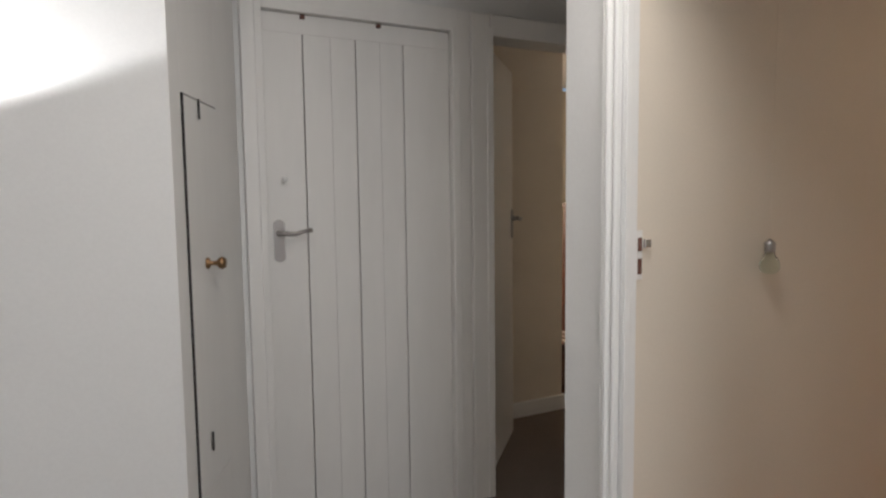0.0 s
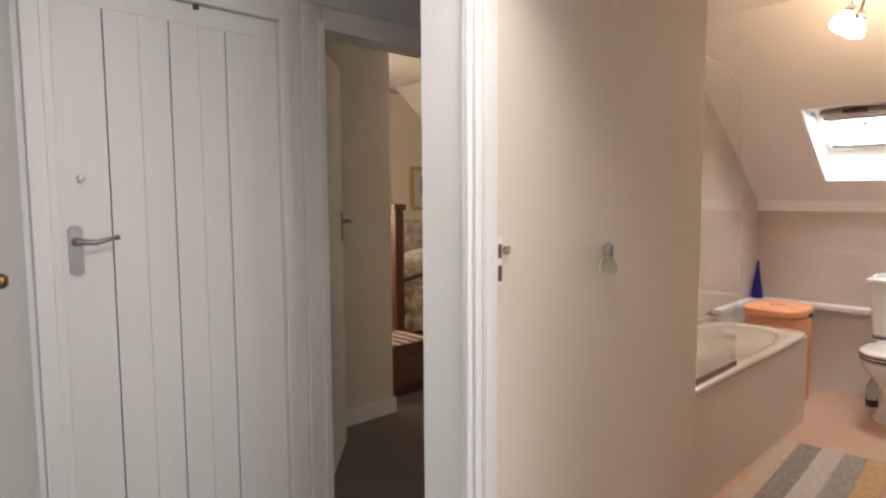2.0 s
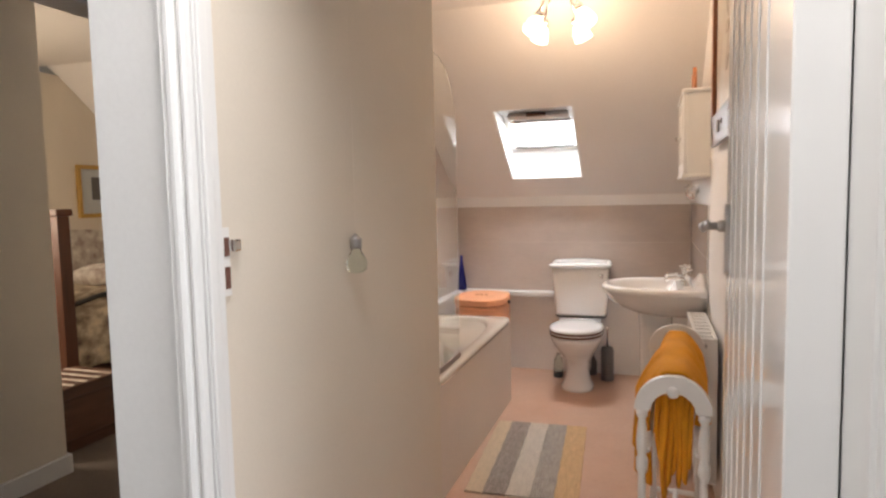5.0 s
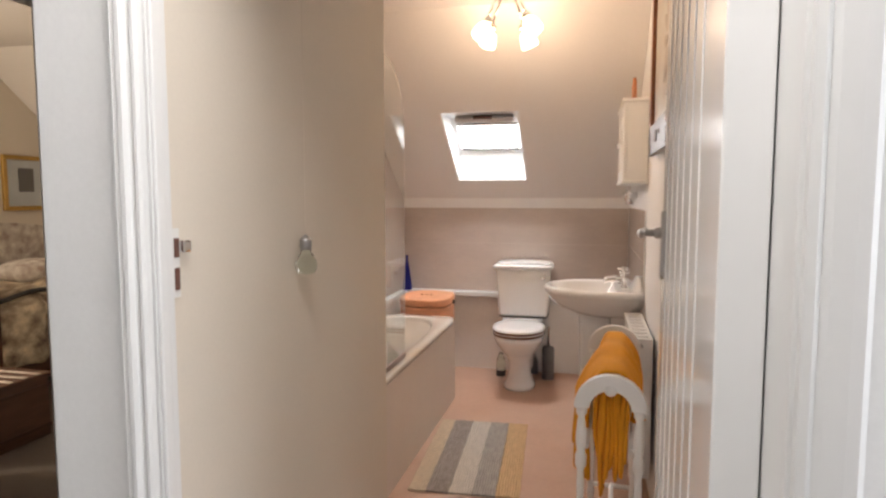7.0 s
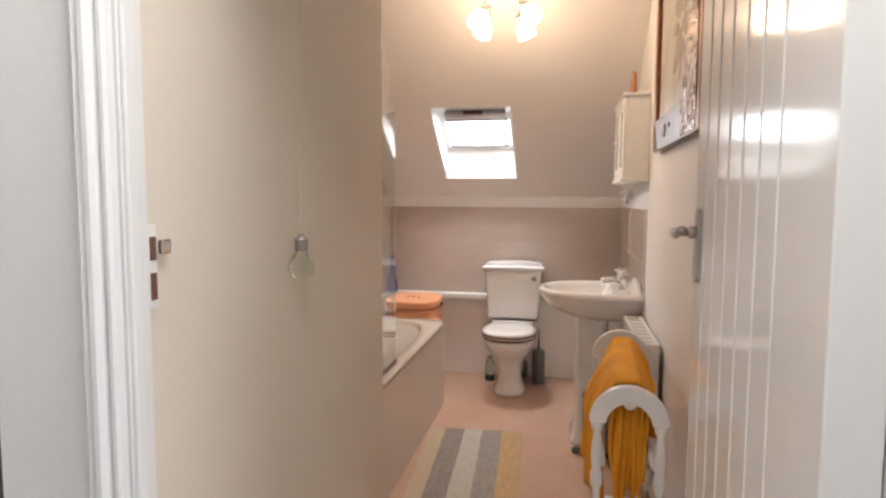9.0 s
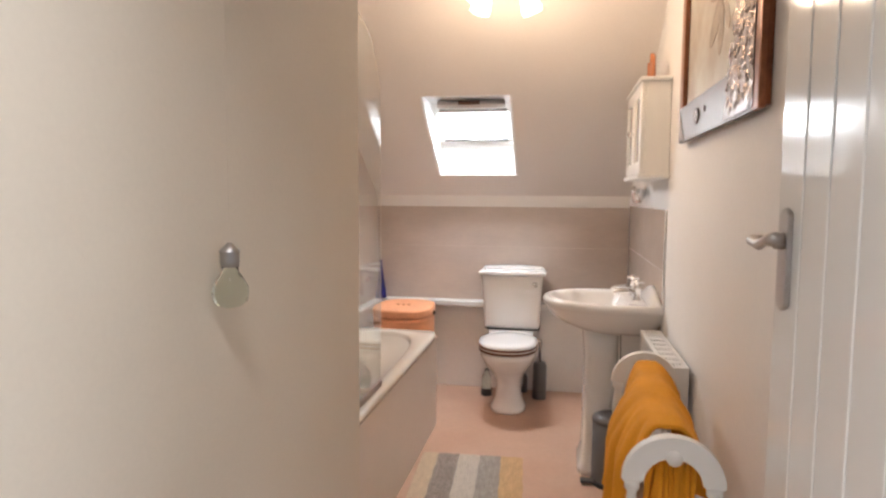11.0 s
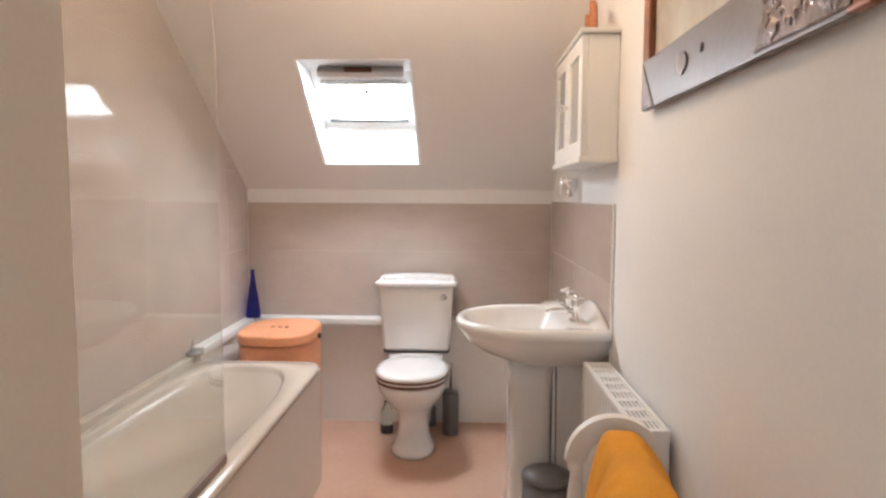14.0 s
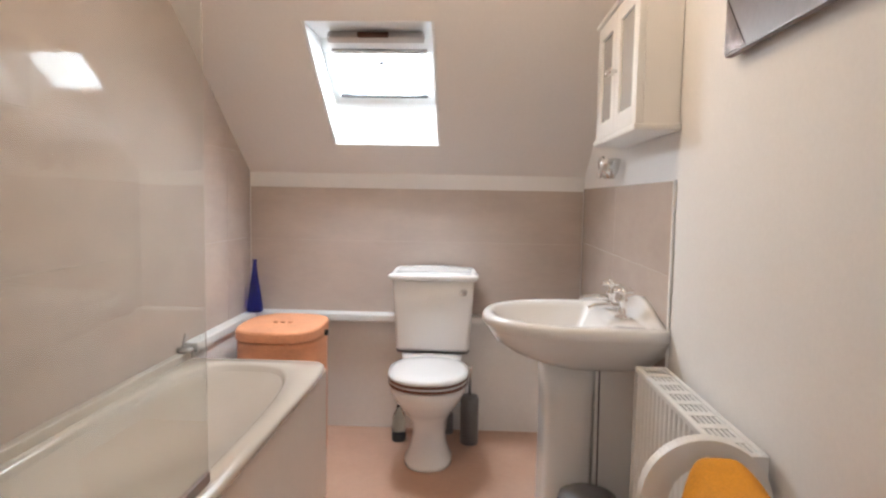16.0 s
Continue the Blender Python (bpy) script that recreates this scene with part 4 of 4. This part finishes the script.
# ---- pedal bin ----
pbin = thing("pedal_bin", "small grey pedal bin with a black base and pedal", "bin")
part("body", bm_lathe([(0.086, 0.015), (0.088, 0.03), (0.088, 0.30)], (3.735, 0.535, 0), 32), M_GREY, pbin, "", True)
part("base", bm_lathe([(0.092, 0), (0.092, 0.02), (0.086, 0.026)], (3.735, 0.535, 0), 32), M_BLACK, pbin, "", True)
part("lid", bm_lathe([(0.090, 0.30), (0.092, 0.31), (0.088, 0.322), (0.06, 0.336), (0.02, 0.342)], (3.735, 0.535, 0), 32), M_GREY, pbin, "", True)
part("pedal", bm_box(3.675, 0.615, 0.012, 3.72, 0.675, 0.024, 0.005), M_BLACK, pbin)

# ---- striped rug ----
rug = thing("rug", "woven bath rug with cream, grey and gold stripes", "rug")
rug.matrix_world = pose(2.985, 0.905, 0.002, 0, 0, 3.2)
bands = [(0.0, 0.112, M_RUGGOLD), (0.112, 0.220, M_RUGPALE), (0.220, 0.328, M_RUGWHITE), (0.328, 0.436, M_RUGGREY), (0.436, 0.52, M_RUGCREAM)]
for y0, y1, m in bands:
    rb = bmesh.new()
    n = 9
    prof = [(y0, 0.0)]
    for k in range(n):
        prof += [(y0 + (y1 - y0) * (k + 0.08) / n, 0.0075), (y0 + (y1 - y0) * (k + 0.5) / n, 0.0105), (y0 + (y1 - y0) * (k + 0.92) / n, 0.0075)]
    prof.append((y1, 0.0))
    ringset = [[(0.93 * i / 40 + 0.002 * sin(1.7 * i), y + 0.0015 * sin(0.9 * i + 40 * y), z + 0.001 * sin(2.3 * i + 90 * y) * (z > 0)) for y, z in prof] for i in range(41)]
    bm_loft(ringset, True, rb)
    part("stripe", rb, m, rug)

# ---- picture on the wall ----
pic = thing("wall_picture", "large framed print in a copper and pewter embossed frame", "picture")
pic.matrix_world = Matrix.Translation((0, 0.331, 0)) @ Matrix.Diagonal((1, 0.6, 1, 1)) @ Matrix.Translation((0, -0.331, 0))
PX0, PX1, PZ0, PZ1 = 2.325, 3.285, 1.556, 2.34
part("backing", bm_box(PX0 + 0.01, 0.331, PZ0 + 0.01, PX1 - 0.01, 0.352, PZ1 - 0.01), M_FRAMEWOOD, pic)
part("print", bm_box(PX0 + 0.09, 0.352, PZ0 + 0.12, PX1 - 0.05, 0.356, PZ1 - 0.06), M_PRINT, pic, "faded cream print with brown figures of leaves")
part("frame_side", bm_box(PX1 - 0.055, 0.352, PZ0 + 0.13, PX1, 0.384, PZ1, 0.006), M_FRAMEWOOD, pic)
part("frame_side", bm_box(PX0, 0.352, PZ0 + 0.001, PX0 + 0.05, 0.384, PZ1, 0.006), M_FRAMEWOOD, pic)
part("frame_top", bm_box(PX0 + 0.05, 0.352, PZ1 - 0.07, PX1 - 0.055, 0.382, PZ1, 0.006), M_FRAMEWOOD, pic)
part("frame_bottom", bm_box(PX0 + 0.05, 0.352, PZ0, PX1, 0.381, PZ0 + 0.13, 0.004), M_PEWFLAT, pic, "plain pewter bottom strip")
wedge = [(PX0 + 0.035, PZ0 + 0.008), (PX0 + 0.30, PZ0 + 0.008), (PX0 + 0.15, PZ0 + 0.34), (PX0 + 0.09, PZ1 - 0.02), (PX0 + 0.035, PZ1 - 0.02)]
part("embossed_wedge", bm_prism(wedge, "y", 0.366, 0.389, 0.002), M_PEWTER, pic, "embossed pewter corner panel")
rb = bmesh.new()
rnd = random.Random(5)
for n in range(260):
    h = rnd.random() ** 1.3
    reach = 0.235 * (1 - h) + 0.05 * h if h < 0.5 else 0.14 * (1 - h) + 0.03
    bx, bz, br = PX0 + 0.05 + reach * rnd.random(), PZ0 + 0.03 + 0.70 * h, 0.010 + 0.016 * rnd.random()
    bm_lathe([(br, 0), (br * 0.6, 0.002 + 0.003 * rnd.random()), (br * 0.15, 0.004 + 0.005 * rnd.random())], (bx, 0.3885, bz), 6, "y", rb)
part("embossed_relief", rb, M_PEWTER, pic, "hammered pewter relief")
tri = [(PX1 - 0.11, PZ0 + 0.004), (PX1 - 0.002, PZ0 + 0.004), (PX1 - 0.002, PZ0 + 0.13)]
part("embossed_corner", bm_prism(tri, "y", 0.366, 0.3845, 0.002), M_PEWTER, pic, "embossed pewter corner")
part("medallion", bm_prism([(PX1 - 0.31 + 0.036 * cos(2 * pi * i / 16), PZ0 + 0.065 + 0.026 * sin(2 * pi * i / 16)) for i in range(16)], "y", 0.375, 0.389, 0.002), M_PEWTER, pic, "embossed pewter medallion")
M_LEAFPRINT = mat("brown_print_ink", (0.47, 0.38, 0.29), 0.4, grain=0.25, scale=30, bump=0.0, stain=0.25, stain_scale=14)
for n in range(9):
    a, reach = 0.5 + 0.72 * n, 0.15 + 0.05 * sin(2.1 * n)
    ox, oz = PX0 + 0.43 + 0.10 * cos(a), PZ0 + 0.42 + 0.13 * sin(a)
    leaf = [(ox + reach * 0.5 * cos(q) * cos(a) - reach * 0.20 * sin(q) * sin(a), oz + reach * 0.5 * cos(q) * sin(a) + reach * 0.20 * sin(q) * cos(a)) for q in (2 * pi * k / 14 for k in range(14))]
    part("printed_leaf", bm_prism(leaf, "y", 0.3555, 0.3568 + 0.0003 * n), M_LEAFPRINT, pic)
part("stud", bm_lathe([(0.010, 0), (0.009, 0.006), (0.004, 0.009)], (PX1 - 0.42, 0.381, PZ0 + 0.075), 12, "y"), M_PEWFLAT, pic)
# ---- wall cabinet ----
cab = thing("wall_cabinet", "white painted two-door wall cabinet with glazed doors", "cabinet")
CX0, CX1 = 3.645, 4.235
part("body", bm_box(CX0 + 0.012, 0.332, 1.458, CX1 - 0.012, 0.436, 1.862, 0.002), M_SATIN, cab)
part("cornice", bm_box(CX0 - 0.004, 0.331, 1.862, CX1 + 0.004, 0.464, 1.878, 0.005), M_SATIN, cab)
part("base_moulding", bm_box(CX0 - 0.004, 0.331, 1.438, CX1 + 0.004, 0.464, 1.458, 0.006), M_SATIN, cab)
mid = (CX0 + CX1) / 2
for a, b, kx in ((CX0 + 0.014, mid - 0.0015, mid - 0.022), (mid + 0.0015, CX1 - 0.014, mid + 0.022)):
    d = part("door", bm_box(a, 0.4365, 1.461, b, 0.444, 1.859, 0.001), M_SATIN, cab)
    part("stile", bm_box(a, 0.444, 1.461, a + 0.055, 0.456, 1.859, 0.002), M_SATIN, d)
    part("stile", bm_box(b - 0.055, 0.444, 1.461, b, 0.456, 1.859, 0.002), M_SATIN, d)
    part("rail", bm_box(a + 0.055, 0.444, 1.461, b - 0.055, 0.456, 1.515, 0.002), M_SATIN, d)
    part("rail", bm_box(a + 0.055, 0.444, 1.805, b - 0.055, 0.456, 1.859, 0.002), M_SATIN, d)
    part("panel", bm_box(a + 0.055, 0.4442, 1.515, b - 0.055, 0.4475, 1.805), M_FROST, d, "grey glazed panel")
    part("knob", bm_lathe([(0.006, 0), (0.006, 0.012), (0.012, 0.018), (0.012, 0.024), (0.006, 0.028)], (kx, 0.456, 1.655), 14, "y"), M_CHROME, d, "small metal knob", True)

for ox, lean, tall in ((3.74, 0.02, 0.11), (3.80, -0.012, 0.125), (3.86, 0.008, 0.10)):
    o = tagged(part("wooden_leaf", bm_loft([ell(ox + lean * k / 5, 0.40, 0.022 * sin(0.35 + 2.4 * k / 5) + 0.002, 0.010, 1.8785 + tall * k / 5, 14) for k in range(6)]), M_TERRA, None, "", True), "terracotta coloured wooden leaf ornament on the cabinet", "ornament", "ornaments on the cabinet")

hook = thing("robe_hook", "chrome cupped robe hook on the wall", "hook")
part("rose", bm_lathe([(0.026, 0), (0.026, 0.006), (0.012, 0.012)], (4.40, 0.3305, 1.385), 18, "y"), M_CHROME, hook, "", True)
part("arm", bm_tube([(4.40, 0.335, 1.385), (4.40, 0.375, 1.375), (4.40, 0.392, 1.39), (4.40, 0.388, 1.415)], 0.007, 10), M_CHROME, hook, "", True)
part("cup", bm_lathe([(0.020, -0.05), (0.034, -0.02), (0.042, 0.025), (0.036, 0.027), (0.018, -0.035)], (4.33, 0.378, 1.375), 24), M_CHROME, hook, "", True)
part("ring", bm_tube([(4.47 + 0.030 * cos(2 * pi * i / 20), 0.385, 1.375 + 0.038 * sin(2 * pi * i / 20)) for i in range(21)], 0.006, 10), M_CHROME, hook, "", True)

# ---- light pull ----
pull = thing("light_pull", "light cord pull shaped like a glass bulb", "light pull")
BXP, BYP = 1.565, 1.246
part("switch", bm_lathe([(0.04, 0), (0.04, -0.015), (0.032, -0.03)], (BXP, BYP - 0.02, CEIL), 24), M_GLOSS, pull, "", True)
part("cord", bm_tube([(BXP, BYP - 0.02, CEIL - 0.03), (BXP, BYP, 1.9), (BXP, BYP, 1.285)], 0.0003, 6), M_CREAM, pull)
K, KR = 0.71, 0.89
part("cap", bm_lathe([(r * KR, 1.286 + (z - 1.305) * K) for r, z in ((0.003, 1.305), (0.0155, 1.290), (0.0155, 1.285), (0.0142, 1.281), (0.0155, 1.277), (0.0142, 1.273), (0.0155, 1.269), (0.0142, 1.265), (0.0142, 1.258))], (BXP, BYP, 0), 20), M_SATCHR, pull, "ribbed metal cap", True)
part("globe", bm_lathe([(r * KR, 1.286 + (z - 1.305) * K) for r, z in ((0.0125, 1.259), (0.0135, 1.248), (0.020, 1.236), (0.0265, 1.220), (0.0280, 1.207), (0.0255, 1.192), (0.018, 1.182), (0.007, 1.178))], (BXP, BYP, 0), 28), M_GREENGLASS, pull, "pale green glass globe", True)

# ---- ceiling spot light ----
fit = thing("ceiling_light", "chrome four-spot ceiling light with lit glass shades", "ceiling light")
FX, FY = 3.43, 1.04
part("plate", bm_lathe([(0.085, 0), (0.085, -0.018), (0.07, -0.03), (0.02, -0.034)], (FX, FY, CEIL), 32), M_CHROME, fit, "", True)
for hx, hy, hz in HEADS:
    dx, dy = hx - FX, hy - FY
    lean = Vector((dx, dy, -0.20)).normalized()
    tilt = Matrix.Translation((hx, hy, hz + 0.03)) @ Vector((0, 0, -1)).rotation_difference(lean).to_matrix().to_4x4()

    def leaned(bm):
        bmesh.ops.transform(bm, matrix=tilt, verts=bm.verts[:])
        return bm
    part("arm", bm_tube([(FX + dx * 0.4, FY + dy * 0.4, CEIL - 0.03), (FX + dx * 0.7, FY + dy * 0.7, CEIL - 0.09), (hx, hy, hz + 0.045)], 0.007, 10), M_CHROME, fit, "", True)
    part("holder", leaned(bm_lathe([(0.012, 0.030), (0.022, 0.022), (0.025, -0.012)], (0, 0, 0), 18)), M_CHROME, fit, "", True)
    sh = part("shade", leaned(bm_lathe([(0.024, -0.012), (0.036, -0.035), (0.044, -0.075), (0.043, -0.088), (0.030, -0.094), (0.010, -0.090)], (0, 0, 0), 22)), M_BULB, fit, "lit frosted glass shade", True)
    sh.visible_shadow = False

# ---- unseen landing lamps, added for the wall glow and the fill ----
upl = thing("added_uplighter", "slim grey uplighter, unseen, added to carry the wall glow", "floor lamp")
part("base", bm_lathe([(0.12, 0.004), (0.12, 0.018), (0.02, 0.03)], (-0.36, 1.70, 0), 28), M_SATCHR, upl, "", True)
part("pole", bm_lathe([(0.010, 0.03), (0.010, 1.38)], (-0.36, 1.70, 0), 12), M_SATCHR, upl, "", True)
part("shade", bm_lathe([(0.02, 1.38), (0.07, 1.41), (0.10, 1.455), (0.097, 1.455), (0.066, 1.415), (0.016, 1.386)], (-0.36, 1.70, 0), 28, cap=False), M_SATCHR, upl, "", True)
# unseen rim added around the overhead fill light
clamp = thing("overhead_fill_rim", "round white lamp rim, unseen, added around the overhead fill", "ceiling lamp")
part("rim", bm_lathe([(0.16, 0), (0.16, -0.02), (0.145, -0.03), (0.14, -0.01)], (0.72, 0.85, CEIL), 32, cap=False), M_GLOSS, clamp, "", True)

# ---- bedroom ----
bed = thing("bed", "dark wooden bed with a floral quilt", "bed")
part("post", bm_box(3.13, 4.02, 0.0, 3.215, 4.105, 1.30, 0.006), M_DARKWOOD, bed)
part("post_cap", bm_box(3.115, 4.005, 1.30, 3.23, 4.12, 1.345, 0.010), M_DARKWOOD, bed)
part("footboard", bm_box(3.15, 4.105, 0.25, 3.19, 5.02, 1.10, 0.006), M_DARKWOOD, bed)
part("side_rail", bm_box(3.215, 4.03, 0.22, 4.95, 4.06, 0.40, 0.004), M_DARKWOOD, bed)
part("leg", bm_box(4.86, 4.03, 0.0, 4.94, 4.11, 0.22, 0.004), M_DARKWOOD, bed)
qb = bmesh.new()
qr = []
for i in range(41):
    x = 3.22 + 1.72 * i / 40
    row = []
    for j in range(33):
        v = j / 32
        y = 4.0 + max(0, v - 0.35) * 1.55
        z = 0.74 - (0 if v > 0.42 else (0.42 - v) * 0.95)
        bumpz = 0.02 * sin(9 * x + 3 * v) + 0.015 * sin(23 * x - 7 * v)
        row.append(qb.verts.new((x, y - 0.03 * sin(17 * x) * (v < 0.4), z + bumpz)))
    qr.append(row)
for a, b in zip(qr, qr[1:]):
    for j in range(32):
        qb.faces.new((a[j], a[j + 1], b[j + 1], b[j]))
quilt = tagged(part("quilt", qb, M_QUILT, None, "", True), "cream and brown floral quilt spread on the bed", "quilt")
qs = quilt.modifiers.new("thickness", 'SOLIDIFY')
qs.thickness = 0.03
part("piping", bm_tube([(3.24 + 0.042 * k, 4.075, 0.752 + 0.02 * sin(9 * (3.24 + 0.042 * k) + 1.3)) for k in range(41)], 0.016, 8), M_BLACK, quilt, "dark band along the quilt edge", True)
for px in (4.20, 4.72):
    pl = tagged(part("pillow", bm_loft([ell(px, 4.80, 0.25 * w, 0.20 * w, 0.80 + h, 32, 3.0) for h, w in ((-0.08, 0.75), (-0.05, 0.95), (0, 1.0), (0.05, 0.93), (0.085, 0.6), (0.095, 0.2))]), M_LINEN, None, "", True), "pale floral pillow on the bed", "pillow", "pillows on the bed")
part("mattress", bm_box(3.22, 4.06, 0.38, 4.95, 5.02, 0.66, 0.03), M_LINEN, bed)
head = [(3.25, 0.25), (4.95, 0.25)] + [(4.95 - 0.17 * k, 0.98 + 0.19 * sin(pi * k / 10) ** 0.6) for k in range(11)]
part("headboard", bm_prism(head, "y", 5.035, 5.085, 0.012), M_LINEN, bed, "padded pale headboard with a curved top")

trunk = thing("blanket_box", "dark wooden blanket box with a striped woven top", "chest")
part("body", bm_box(2.62, 3.62, 0.01, 3.14, 3.98, 0.345, 0.006), M_TRUNK, trunk)
part("lid", bm_box(2.605, 3.605, 0.345, 3.155, 3.995, 0.375, 0.006), M_TRUNK, trunk)
for i in range(6):
    part("woven_stripe", bm_box(2.64 + 0.085 * i, 3.62, 0.3755, 2.665 + 0.085 * i, 3.98, 0.379), M_LINEN, trunk)
for zz in (0.06, 0.29):
    part("band", bm_box(2.618, 3.616, zz, 3.144, 3.984, zz + 0.02, 0.002), M_DARKWOOD, trunk)

bp = thing("bedroom_picture", "small gilt-framed print with a pale mount", "picture")
bx0, bx1, bz0, bz1 = 4.22, 4.64, 1.26, 1.70
part("frame", bm_box(bx0, 5.07, bz0, bx1, 5.098, bz0 + 0.035, 0.004), M_GOLD, bp)
part("frame", bm_box(bx0, 5.07, bz1 - 0.035, bx1, 5.098, bz1, 0.004), M_GOLD, bp)
part("frame", bm_box(bx0, 5.07, bz0 + 0.035, bx0 + 0.035, 5.098, bz1 - 0.035, 0.004), M_GOLD, bp)
part("frame", bm_box(bx1 - 0.035, 5.07, bz0 + 0.035, bx1, 5.098, bz1 - 0.035, 0.004), M_GOLD, bp)
part("mount", bm_box(bx0 + 0.035, 5.085, bz0 + 0.035, bx1 - 0.035, 5.097, bz1 - 0.035), M_MOUNT, bp)
part("print", bm_box(bx0 + 0.14, 5.082, bz0 + 0.15, bx1 - 0.14, 5.0849, bz1 - 0.10), M_GREY, bp)


# ---- wall tiles ----
def tiles(wall_ob, axis, face, along0, along1, zs, width, offset, out):
    a0, a1 = along0, along1
    lo, hi = min(face, face + out * 0.003), max(face, face + out * 0.003)
    if axis == "x":
        part("grout", bm_box(lo, a0, zs[0], hi, a1, zs[-1]), M_GROUT, wall_ob)
    else:
        part("grout", bm_box(a0, lo, zs[0], a1, hi, zs[-1]), M_GROUT, wall_ob)
    lo, hi = min(face + out * 0.001, face + out * 0.0045), max(face + out * 0.001, face + out * 0.0045)
    cuts = [a0] + [c for c in (offset + width * k for k in range(-12, 13)) if a0 + 0.02 < c < a1 - 0.02] + [a1]
    for z0, z1 in zip(zs, zs[1:]):
        for c0, c1 in zip(cuts, cuts[1:]):
            g = 0.0012
            if axis == "x":
                part("tile", bm_box(lo, c0 + g, z0 + g, hi, c1 - g, z1 - g, 0.0008, None, 1), M_TILE, wall_ob)
            else:
                part("tile", bm_box(c0 + g, lo, z0 + g, c1 - g, hi, z1 - g, 0.0008, None, 1), M_TILE, wall_ob)


tiles(wall_east, "x", 5.13, 0.336, 2.094, [0.625, 1.005, 1.283], 2.4, 0.2, -1)
tiles(wall_north, "y", 2.10, 2.364, 5.125, [0.56, 1.015, 1.455, 1.895, 2.335], 2.2, 4.81, -1)
tiles(wall_south, "y", 0.33, 3.672, 5.125, [0.60, 1.02, 1.298], 2.4, 2.0, 1)
struct("trim_tile_edge", bm_box(3.660, 0.331, 0.60, 3.671, 0.338, 1.30, 0.001), M_GLOSS, "white tile edge trim", "trim")
